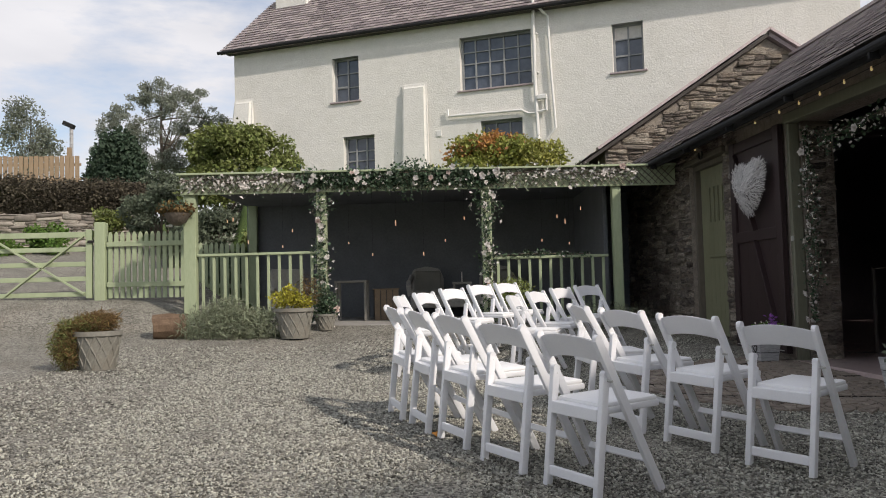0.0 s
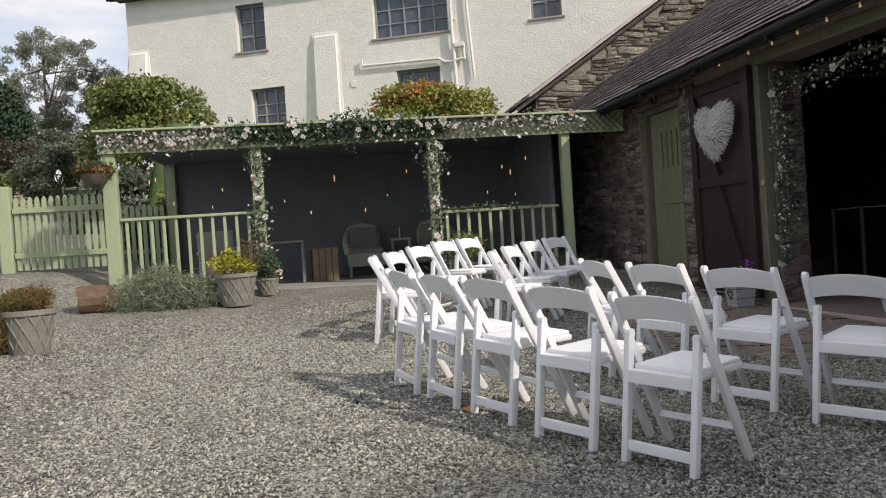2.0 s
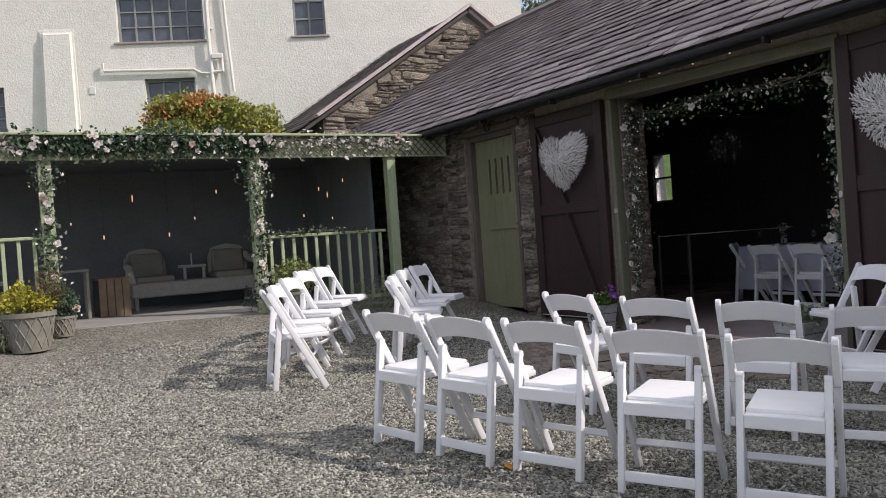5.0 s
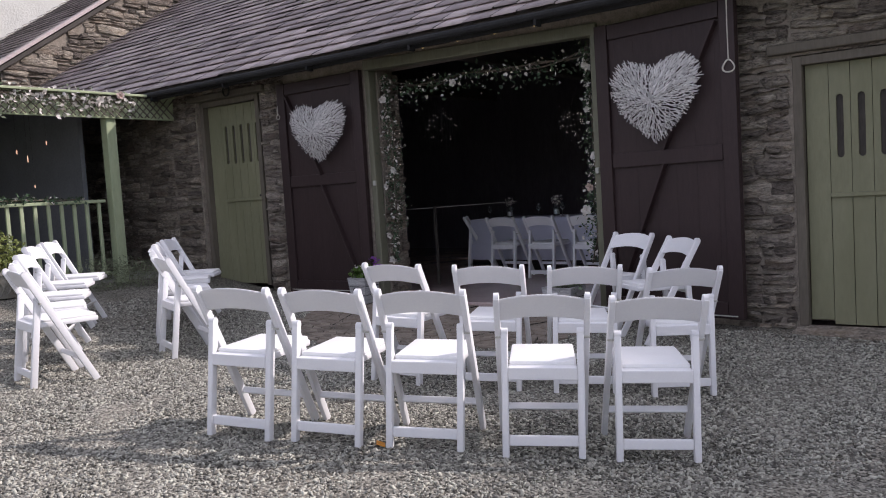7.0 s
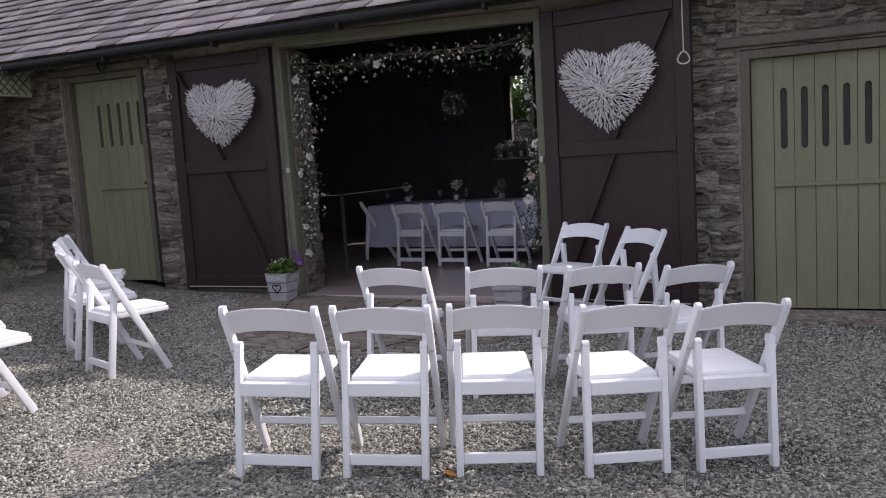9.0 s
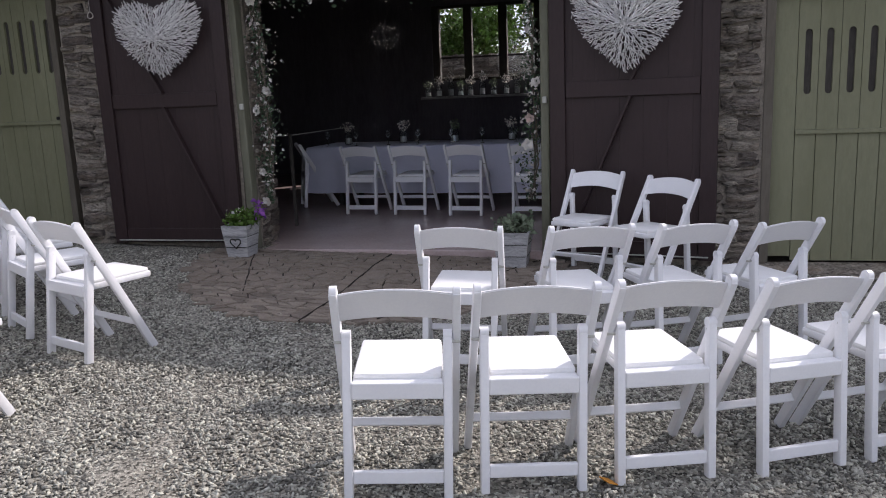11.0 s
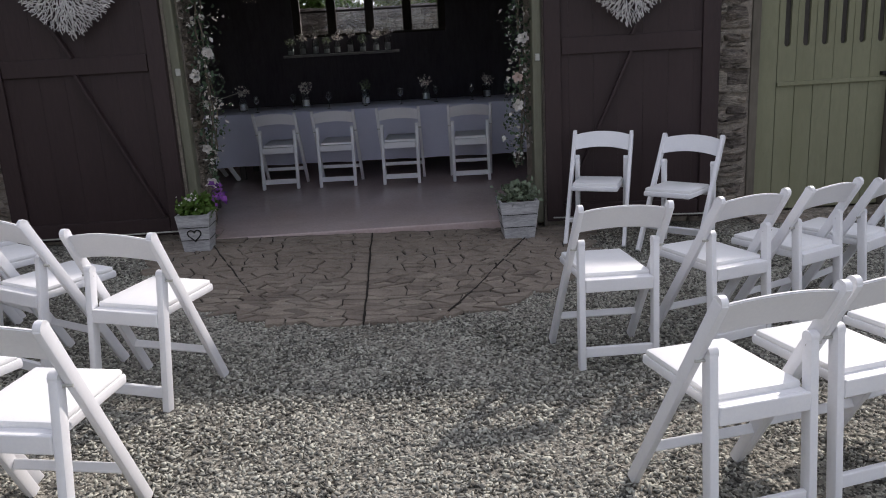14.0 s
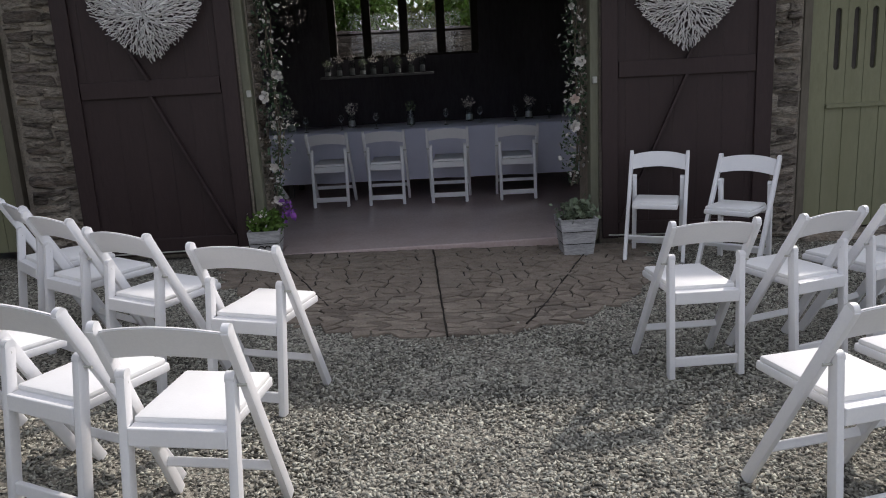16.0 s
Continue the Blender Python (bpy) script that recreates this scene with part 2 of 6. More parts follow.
LOGWOOD = mat("log_wood", (0.09, 0.058, 0.038), (0.19, 0.13, 0.085), scale=8, fine=50, rough=0.9, bump=0.7, depth=0.015)
POTGREY = mat("stoneware", (0.17, 0.165, 0.14), (0.27, 0.26, 0.225), scale=6, fine=50, rough=0.8, bump=0.2, depth=0.003, stain=(0.20, 0.17, 0.13), stain_scale=5, stain_amount=0.5)
GREYWOOD = mat("limed_wood", (0.26, 0.26, 0.265), (0.56, 0.56, 0.565), scale=9, fine=60, rough=0.8, bump=0.4, depth=0.004, stretch=(0.4, 0.4, 1.6), stain=(0.17, 0.17, 0.17), stain_scale=7, stain_amount=0.8)
SOIL = mat("potting_soil", (0.03, 0.022, 0.015), (0.06, 0.045, 0.03), scale=20, rough=0.95, bump=0.8)
FENCEW = mat("new_fence_wood", (0.27, 0.195, 0.12), (0.37, 0.275, 0.18), scale=4, rough=0.7, bump=0.2, stretch=(1, 1, 0.2))
WICKER = mat("grey_wicker", (0.32, 0.31, 0.28), (0.48, 0.46, 0.42), scale=30, fine=150, rough=0.8, bump=0.8, depth=0.006)
CUSHION = mat("grey_cushion", (0.20, 0.19, 0.17), (0.27, 0.26, 0.23), scale=5, fine=160, rough=0.9, bump=0.3, depth=0.003)
# white cloth; the bluish indoor light is put into its colour
CLOTH = mat("blue_lit_tablecloth", (0.58, 0.585, 0.70), (0.66, 0.665, 0.77), scale=3, fine=120, rough=0.85, bump=0.15, depth=0.003)
ROPE = mat("pale_rope", (0.45, 0.42, 0.38), (0.58, 0.55, 0.50), scale=20, rough=0.9, bump=0.4)
IRON = mat("dark_iron", (0.02, 0.02, 0.02), (0.045, 0.042, 0.04), rough=0.5, bump=0.2, metal=0.6)
STEEL = mat("pale_latch", (0.40, 0.40, 0.36), (0.5, 0.5, 0.46), rough=0.5, bump=0.1)
TERRACOTTA = mat("painted_crate", (0.16, 0.12, 0.085), (0.25, 0.19, 0.13), scale=5, rough=0.85, bump=0.3)
PANE = glass("window_glass", (0.9, 0.95, 0.95))
# dark panes; the sky's reflection is put into the blue-grey base colour
DARKPANE = mat("sky_tinted_window_glass", (0.06, 0.075, 0.10), (0.10, 0.12, 0.155), scale=1, fine=4, rough=0.06, bump=0.02, depth=0.002, spec=0.6)
CURTAIN = mat("net_curtain", (0.55, 0.53, 0.50), (0.66, 0.64, 0.60), scale=8, fine=60, rough=0.9, bump=0.3)
JAR = glass("jar_glass", (0.92, 0.96, 0.96), 0.08)
MILKY = mat("frosted_jar", (0.55, 0.56, 0.58), (0.72, 0.73, 0.75), scale=20, fine=90, rough=0.25, bump=0.05, spec=0.6)
FLAME = glow("candle_glow", (1.0, 0.58, 0.36), 0.8)
BULB = glow("festoon_bulb_glow", (1.0, 0.74, 0.34), 0.3)
TINYLIGHT = glow("fairy_light_glow", (1.0, 0.9, 0.75), 1.4)


# ---------------------------------------------------------------- mesh helpers
def thing(name, label, category, at=(0, 0, 0), rz=0.0, group="", kind=""):
    return tagged(put(new(name), at, rz), label, category, group, kind)


def put(ob, at, rz=0.0):
    ob.matrix_basis = pose(*at, 0, 0, rz)
    return ob


def part(name, bm, material, parent=None, label=""):
    me = bpy.data.meshes.new(name)
    bm.to_mesh(me)
    bm.free()
    return meshed(name, me, material, parent, label)


def meshed(name, me, material, parent=None, label=""):
    if not me.materials:
        for m in material if isinstance(material, (list, tuple)) else (material,):
            me.materials.append(m)
    ob = new(name, me)
    ob.parent = parent
    if label:
        ob["label"] = label
    return ob


def box(bm, c, s, m=None, bev=0.0):
    """A box of centre c and size s, turned by m, with its edges rounded by bev."""
    g = bmesh.ops.create_cube(bm, size=1.0, matrix=Matrix.Translation(c) @ (m.to_4x4() if m else Matrix()) @ Matrix.Diagonal((*s, 1)))
    if bev:
        ed = list({e for v in g["verts"] for e in v.link_edges})
        bmesh.ops.bevel(bm, geom=ed, offset=bev, segments=2, affect="EDGES", profile=0.5)
    return bm


def bx(c, s, m=None, bev=0.0):
    return box(bmesh.new(), c, s, m, bev)


def beam(bm, a, b, w, h, up=(0, 0, 1), bev=0.0):
    """A bar of width w and height h from a to b."""
    a, b = Vector(a), Vector(b)
    d = (b - a).normalized()
    side = d.cross(Vector(up)).normalized()
    m = Matrix((side, d, side.cross(d))).transposed()
    return box(bm, (a + b) / 2, (w, (b - a).length, h), m, bev)


def tube(bm, pts, r, n=8, r2=None):
    """A round bar along pts, of radius r at its start and r2 at its end."""
    pts = [Vector(p) for p in pts]
    r2 = r if r2 is None else r2
    rings = []
    for i, p in enumerate(pts):
        d = (pts[min(i + 1, len(pts) - 1)] - pts[max(i - 1, 0)]).normalized()
        x = d.orthogonal().normalized()
        y = d.cross(x)
        q = r + (r2 - r) * i / (len(pts) - 1)
        rings.append([bm.verts.new(p + q * (math.cos(2 * math.pi * k / n) * x + math.sin(2 * math.pi * k / n) * y)) for k in range(n)])
        if i:
            old = rings[-2]
            best = min(range(n), key=lambda s: sum((rings[-1][(k + s) % n].co - old[k].co).length for k in range(n)))
            rings[-1] = rings[-1][best:] + rings[-1][:best]
            for k in range(n):
                bm.faces.new((old[k], old[(k + 1) % n], rings[-1][(k + 1) % n], rings[-1][k]))
    bm.faces.new(rings[0][::-1])
    bm.faces.new(rings[-1])
    return bm


def lathe(bm, prof, n=24, at=(0, 0, 0)):
    """A turned form: prof is a list of (radius, height)."""
    rings = [[bm.verts.new((at[0] + r * math.cos(2 * math.pi * k / n), at[1] + r * math.sin(2 * math.pi * k / n), at[2] + z)) for k in range(n)] for r, z in prof]
    for a, b in zip(rings, rings[1:]):
        for k in range(n):
            bm.faces.new((a[k], a[(k + 1) % n], b[(k + 1) % n], b[k]))
    bm.faces.new(rings[0][::-1])
    bm.faces.new(rings[-1])
    return bm


def prism(bm, outline, y0, y1):
    """An outline in x and z, drawn out from y0 to y1."""
    a = [bm.verts.new((x, y0, z)) for x, z in outline]
    b = [bm.verts.new((x, y1, z)) for x, z in outline]
    k = len(a)
    bm.faces.new(a)
    bm.faces.new(b[::-1])
    for i in range(k):
        bm.faces.new((a[(i + 1) % k], a[i], b[i], b[(i + 1) % k]))
    return bm


def smooth(ob, angle=40):
    ob.data.polygons.foreach_set("use_smooth", [True] * len(ob.data.polygons))
    ob.data.set_sharp_from_angle(angle=radians(angle))
    return ob


def quick(name, V, F):
    """A mesh from arrays of places and of equal-sided faces."""
    me = bpy.data.meshes.new(name)
    V, F = np.asarray(V, np.float32), np.asarray(F, np.int32)
    me.vertices.add(len(V))
    me.vertices.foreach_set("co", V.ravel())
    me.loops.add(F.size)
    me.loops.foreach_set("vertex_index", F.ravel())
    me.polygons.add(len(F))
    me.polygons.foreach_set("loop_start", np.arange(0, F.size, F.shape[1], dtype=np.int32))
    me.update(calc_edges=True)
    me.validate()
    return me


def turns(rs, n, tilt=1.0):
    """n random turns; tilt below 1 keeps the local z nearer to upright."""
    z = rs.normal(size=(n, 3)) * [tilt, tilt, 1]
    z[:, 2] = np.abs(z[:, 2]) if tilt < 1 else z[:, 2]
    z /= np.linalg.norm(z, axis=1)[:, None]
    x = np.cross(z, rs.normal(size=(n, 3)))
    x /= np.linalg.norm(x, axis=1)[:, None]
    return np.stack([x, np.cross(z, x), z], -1)


def spread(base, faces, R, T, S):
    """Copies of a small form with turns R, places T and sizes S, as one array."""
    base, faces = np.array(base, float), np.array(faces)
    V = np.einsum("nij,nmj->nmi", R, base[None] * np.asarray(S)[:, None, None]) + np.asarray(T)[:, None]
    F = faces[None] + (np.arange(len(T)) * len(base))[:, None, None]
    return V.reshape(-1, 3), F.reshape(-1, faces.shape[1])


LEAF = ([(0, 0, 0), (0.32, 0.45, 0.1), (0, 1, -0.08), (-0.32, 0.45, 0.1)], [(0, 1, 2), (0, 2, 3)])
BLADE = ([(-0.06, 0, 0), (0.06, 0, 0), (0.04, 0.6, 0.04), (0, 1, 0), (-0.04, 0.6, 0.04)], [(0, 1, 2), (0, 2, 4), (4, 2, 3)])


def leaves(name, T, size, material, parent, rs, form=LEAF, R=None, label=""):
    T = np.asarray(T)
    S = size * rs.uniform(0.6, 1.3, len(T))
    V, F = spread(*form, turns(rs, len(T)) if R is None else R, T, S)
    return meshed(name, quick(name, V, F), material, parent, label)


def cloud_points(rs, blobs, n, shell=0.45):
    """Places in a cloud of ellipsoids (x, y, z, rx, ry, rz), thick towards their skin."""
    b = np.array(blobs, float)
    w = b[:, 3] * b[:, 4] * b[:, 5]
    k = rs.choice(len(b), n, p=w / w.sum())
    d = rs.normal(size=(n, 3))
    d /= np.linalg.norm(d, axis=1)[:, None]
    r = rs.uniform(shell**3, 1.0, n) ** (1 / 3) * (1 + 0.12 * rs.normal(size=n))
    return b[k, :3] + d * b[k, 3:] * r[:, None]


def ground_height(x, y):
    """The yard: level, rising a little to the barn and the shelter, up the track and the bank behind."""
    s = lambda v: np.clip(v, 0, 1) ** 2 * (3 - 2 * np.clip(v, 0, 1))
    z = 0.029 * np.clip(y, -10, 30) - 0.021 * np.clip(x, -15, 12)
    z = z - 0.047 * s((5.4 - y) / 1.6) * s((x + 0.3) / 1.2) * s(3.4 - x)
    z = z + 0.06 * s((x - 2.7) / 1.3) * s((13 - y) / 2)
    z = z + 0.085 * s((y - 8.3) / 2.2) * s((3.9 - x) / 1.2) * s((x + 1.3) / 1.2) + 0.085 * s((y - 12.1) / 0.7) * (1 - s((x + 1.3) / 1.2))
    z = z + 0.115 * s((y - 10.6) / 2.0) + 0.085 * s((y - 10.6) / 2.0) * (1 - s((3.9 - x) / 1.2))
    z = z + 0.37 * s((-x - 1.4) / 3.2) * s((y - 12.0) / 1.6)
    track = s((-x - 3.4) / 0.5)
    z = z + track * 0.115 * np.clip(y - 13.6, 0, 12)
    z = z + (1 - track) * 3.1 * s((y - 16.9) / 2.6)
    return z + s((y - 26) / 8) * 1.2 * track

# ---------------------------------------------------------------- ground
def axis(lo, hi, step, far):
    mid = np.arange(lo, hi + step / 2, step)
    out = np.cumsum(step * 1.35 ** np.arange(1, 30))
    out = out[out < far]
    return np.r_[lo - out[::-1], mid, hi + out]


gx, gy = axis(-12, 10, 0.3, 700), axis(-6, 30, 0.3, 700)
GX, GY = np.meshgrid(gx, gy)
rs = np.random.RandomState(3)
GZ = ground_height(GX, GY) + np.where((abs(GX) < 12) & (GY < 28), rs.normal(size=GX.shape) * 0.004, 0)
inside = (GX > 4.7) & (GX < 11.2) & (GY > -2.8) & (GY < 17.2)
GZ = np.where(inside, -0.1, GZ)
GZ = np.where((GX > -2.9) & (GX < 3.9) & (GY > 13.0) & (GY < 16.3), 0.32, GZ)
nx = len(gx)
F = [(j * nx + i, j * nx + i + 1, (j + 1) * nx + i + 1, (j + 1) * nx + i) for j in range(len(gy) - 1) for i in range(nx - 1)]
me = quick("ground", np.stack([GX, GY, GZ], -1).reshape(-1, 3), F)
me.materials.append(GRAVEL)
me.materials.append(GRASS)
cx, cy = (GX[:-1, :-1] + 0.15).ravel(), (GY[:-1, :-1] + 0.15).ravel()
lawn = ((cy > 16.3) & (cx > -4.1)) | (abs(cx) > 16) | (cy > 27) | (cy < -14) | ((cx < -10) & (cy > 15))
me.polygons.foreach_set("material_index", lawn.astype(np.int32))
me.polygons.foreach_set("use_smooth", np.ones(len(F), bool))
tagged(meshed("ground", me, None), "grey gravel yard rising towards the house", "ground", kind="structure")


def pebbles(n, x0, x1, y0, y1, lo, hi, seed):
    rs = np.random.RandomState(seed)
    T = np.stack([rs.uniform(x0, x1, n), rs.uniform(y0, y1, n), np.zeros(n)], -1)
    keep = (((T[:, 0] - 4.3) / 2.17) ** 2 + ((T[:, 1] - 7.38) / 1.75) ** 2 > 1 - 0.06 + 0.24 * rs.normal(size=n)) & (T[:, 0] < 4.15)
    T = T[keep]
    T[:, 2] = ground_height(T[:, 0], T[:, 1]) + rs.uniform(-0.001, 0.005, len(T))
    base = np.array([(x, y, z) for z in (-0.5, 0.5) for y in (-0.5, 0.5) for x in (-0.5, 0.5)])
    faces = np.array([(0, 2, 3, 1), (4, 5, 7, 6), (0, 1, 5, 4), (2, 6, 7, 3), (0, 4, 6, 2), (1, 3, 7, 5)])
    m = len(T)
    B = base[None] * (1 + rs.uniform(-0.55, 0.25, (m, 8, 3)))
    B *= np.stack([rs.uniform(0.8, 1.7, m), rs.uniform(0.45, 0.8, m), rs.uniform(0.3, 0.55, m)], -1)[:, None]
    B *= rs.uniform(lo, hi, m)[:, None, None]
    V = np.einsum("nij,nmj->nmi", turns(rs, m, 0.35), B) + T[:, None]
    return V.reshape(-1, 3), (faces[None] + (np.arange(m) * 8)[:, None, None]).reshape(-1, 4)


V1, F1 = pebbles(116000, -2.0, 3.9, 3.4, 9.4, 0.008, 0.020, 5)
V2, F2 = pebbles(66000, -3.6, 4.1, 1.6, 11.2, 0.010, 0.025, 6)
stones = meshed("gravel_stones", quick("gravel_stones", np.r_[V1, V2], np.r_[F1, F2 + len(V1)]), PEBBLE)
tagged(stones, "loose grey and buff gravel chippings on the yard", "gravel", kind="stuff")

# ---------------------------------------------------------------- walls of rubble
def rubble(u0, u1, z0, z1, seed, holes=(), hmin=0.07, hmax=0.19, lmin=0.12, lmax=0.42, limit=None):
    """Stones of a rubble face in u and z: each a list of four corners and how far it stands out."""
    rr = random.Random(seed)
    out = []
    z = z0
    while z < z1 - 0.02:
        h = min(rr.uniform(hmin, hmax), z1 - z)
        u = u0
        while u < u1 - 0.02:
            w = min(rr.uniform(lmin, lmax) * (0.7 + h / hmax * 0.6), u1 - u)
            if u1 - u - w < 0.06:
                w = u1 - u
            c = (u + w / 2, z + h / 2)
            if not any(a < c[0] < b and p < c[1] < q for a, b, p, q in holes) and not (limit and not limit(*c)):
                g = rr.uniform(0.003, 0.012)
                j = lambda: rr.uniform(-0.03, 0.03) * min(1.0, w / 0.2)
                split = h > 0.10 and rr.random() < 0.45
                s = z + h * rr.uniform(0.32, 0.68)
                bed = lambda a, b: (a, b + 0.024 * math.sin(2.7 * a + 1.9 * b + seed) + 0.014 * math.sin(8.3 * a - 3.1 * b))
                for za, zb in ([(z, s), (s, z + h)] if split else [(z, z + h)]):
                    m = rr.uniform(0.3, 0.7) if split and w > 0.24 and rr.random() < 0.5 else None
                    for ua, ub in ([(u, u + w * m), (u + w * m, u + w)] if m else [(u, u + w)]):
                        q = [(max(u0, ua + g + j()), za + g + j() * 0.7), (min(u1, ub - g + j()), za + g + j() * 0.7),
                             (min(u1, ub - g + j()), zb - g + j() * 0.7), (max(u0, ua + g + j()), zb - g + j() * 0.7)]
                        out.append(([bed(*p) for p in q], rr.uniform(0.0, 1.0) ** 2 * 0.035))
            u += w
        z += h
    return out


def stone_arrays(quad, proud, back=0.05):
    """Places and faces of one stone: u, depth (out is negative), z; an uneven eight-sided outline with a worn face."""
    rr = random.Random(int(abs(quad[0][0] * 7919 + quad[0][1] * 104729) * 100))
    cu, cz = sum(p[0] for p in quad) / 4, sum(p[1] for p in quad) / 4
    ring = []
    for k in range(4):
        a, b, z = quad[k], quad[(k + 1) % 4], quad[k - 1]
        f, g = rr.uniform(0.02, 0.22), rr.uniform(0.02, 0.22)
        ring.append((a[0] + (z[0] - a[0]) * f, a[1] + (z[1] - a[1]) * f + rr.uniform(-0.010, 0.010)))
        ring.append((a[0] + (b[0] - a[0]) * g, a[1] + (b[1] - a[1]) * g + rr.uniform(-0.010, 0.010)))
    V = [(u, back, z) for u, z in ring]
    V += [(u, -proud * 0.4, z) for u, z in ring]
    V += [(cu + (u - cu) * 0.92 + rr.uniform(-0.010, 0.010), -proud - rr.uniform(0.0, 0.014), cz + (z - cz) * 0.86 + rr.uniform(-0.008, 0.008)) for u, z in ring]
    F = [(16, 17, 18, 19), (16, 19, 20, 23), (20, 21, 22, 23)]
    for k in range(8):
        q = (k + 1) % 8
        F += [(k, q, 8 + q, 8 + k), (8 + k, 8 + q, 16 + q, 16 + k)]
    return V, F


def stone_parts(parent, stones, m):
    for quad, proud in stones:
        V, F = stone_arrays(quad, proud)
        ob = meshed("stone", quick("stone", V, F), STONE, parent)
        ob.matrix_basis = m


def stone_stuff(name, parent, stones, m, material, label=""):
    Vs, Fs, k = [], [], 0
    for quad, proud in stones:
        V, F = stone_arrays(quad, proud)
        Vs += V
        Fs += [tuple(i + k for i in f) for f in F]
        k += len(V)
    ob = meshed(name, quick(name, Vs, Fs), material, parent, label)
    ob.matrix_basis = m
    tagged(ob, kind="stuff")
    return ob


def holed(u0, u1, z0, z1, d0, d1, holes):
    """A wall in u (x), depth (y) and z with openings through it."""
    bm = bmesh.new()
    us = sorted({u0, u1, *[v for h in holes for v in h[:2]]})
    zs = sorted({z0, z1, *[v for h in holes for v in h[2:]]})
    for a, b in zip(us, us[1:]):
        for p, q in zip(zs, zs[1:]):
            c = ((a + b) / 2, (p + q) / 2)
            if not any(h[0] < c[0] < h[1] and h[2] < c[1] < h[3] for h in holes):
                box(bm, (c[0], (d0 + d1) / 2, c[1]), (b - a, d1 - d0, q - p))
    bmesh.ops.remove_doubles(bm, verts=bm.verts, dist=1e-4)
    return bm


# barn front: u runs from the gable end (y = 17.4) to y = -3, depth to the inside
BARN = Matrix(((0, 1, 0, 4.36), (-1, 0, 0, 17.4), (0, 0, 1, 0), (0, 0, 0, 1)))
U = lambda y: 17.4 - y
BH = [(U(11.895), U(10.62), -0.2, 2.80), (U(8.85), U(5.99), -0.2, 2.84), (U(4.315), U(3.067), 0.1, 2.30)]
barn_wall = tagged(part("wall_barn", holed(0, U(-3), -0.4, 3.15, 0.008, 0.5, BH), MORTAR), "dark rubble stone wall of the barn with lime mortar", "stone wall", kind="structure")
barn_wall.matrix_basis = BARN
ID = Matrix()
near = rubble(U(10.61), U(10.16), 0.1, 3.0, 12, hmin=0.04, hmax=0.12, lmax=0.28) + rubble(U(4.80), U(4.335), -0.1, 2.75, 13, hmin=0.04, hmax=0.12, lmax=0.28)
stone_parts(barn_wall, near, ID)
far = rubble(U(12.45), U(11.91), 0.1, 3.0, 11, hmin=0.05, hmax=0.14, lmax=0.34) + rubble(U(3.05), U(2.2), -0.1, 2.8, 14, hmin=0.05, hmax=0.14, lmax=0.34) + rubble(U(4.315), U(3.067), 2.32, 2.78, 19, hmin=0.05, hmax=0.12) + rubble(0, U(12.47), 0.1, 3.0, 15) + rubble(U(2.18), U(-3), -0.1, 2.9, 16) + rubble(U(11.895), U(10.62), 2.87, 3.0, 17)
stone_stuff("stonework", barn_wall, far, ID, STONEJ)
# jambs seen inside the great doorway
for ya, yb in ((8.775, 8.85), (5.99, 6.05), (10.62, 10.713)):
    part("jamb", bx((U((ya + yb) / 2), 0.32, 1.30), (yb - ya - 0.002, 0.36, 2.98)), MORTAR, barn_wall)
jamb = stone_stuff("jamb_stonework", barn_wall, rubble(0.03, 0.37, 0.15, 2.8, 18, lmax=0.3), Matrix(((0, -1, 0, U(8.765)), (1, 0, 0, 0.12), (0, 0, 1, 0), (0, 0, 0, 1))), STONEJ)
# the rest of the shell: back wall with its window, ends
WINB = (U(8.70), U(6.30), 1.76, 3.0)
back = tagged(part("wall_barn_back", holed(0, U(-3), -0.2, 4.35, 6.85, 7.2, [WINB, (U(14.95), U(14.42), 1.83, 2.90)]), INNERWALL), "dark timber-lined back wall of the barn", "wall", kind="structure")
back.matrix_basis = BARN
for nm, u in (("wall_barn_end_north", 0.2), ("wall_barn_end_south", U(-2.8))):
    bm = prism(bmesh.new(), [(0.5, -0.2), (6.85, -0.2), (6.85, 4.3), (4.39, 5.8), (0.5, 3.2)], u - 0.2, u + 0.2)
    ob = tagged(part(nm, bm, INNERWALL), "dark inner end wall of the barn", "wall", kind="structure")
    ob.matrix_basis = BARN @ Matrix(((0, 1, 0, 0), (1, 0, 0, 0), (0, 0, 1, 0), (0, 0, 0, 1)))
part_floor = tagged(part("floor", bx((7.95, 7.2, 0.18), (6.6, 20.2, 0.10)), CONCRETE), "pale pinkish polished concrete floor of the barn", "floor", kind="structure")

# ---------------------------------------------------------------- roofs of slate
def slate_field(a, along, up, length, height, w, course, seed, gap=0.006, thick=0.012, keep=None):
    """Slates in courses from the eave corner a: places and faces of each slate."""
    rr = random.Random(seed)
    a, along, up = Vector(a), Vector(along).normalized(), Vector(up).normalized()
    nor = along.cross(up).normalized()
    if nor.z < 0:
        nor = -nor
    rows = int(height / course)
    for r in range(rows + 1):
        s = -rr.uniform(0, w)
        while s < length:
            ww = w * rr.uniform(0.75, 1.25)
            s0, s1 = max(0, s), min(length, s + ww)
            if s1 - s0 > 0.04:
                v0, v1 = r * course + rr.uniform(-0.008, 0.008), min(height, (r + 1.25) * course)
                lift = rr.uniform(0, 0.012)
                P = lambda u, v, n: a + along * u + up * v + nor * n
                low, high = 0.034 + lift, 0.004
                V = [P(s0 + gap, v0, low), P(s1 - gap, v0, low), P(s1 - gap, v1, high), P(s0 + gap, v1, high),
                     P(s0 + gap, v0, low - thick), P(s1 - gap, v0, low - thick)]
                yield V, (s0 + s1) / 2, r
            s += ww


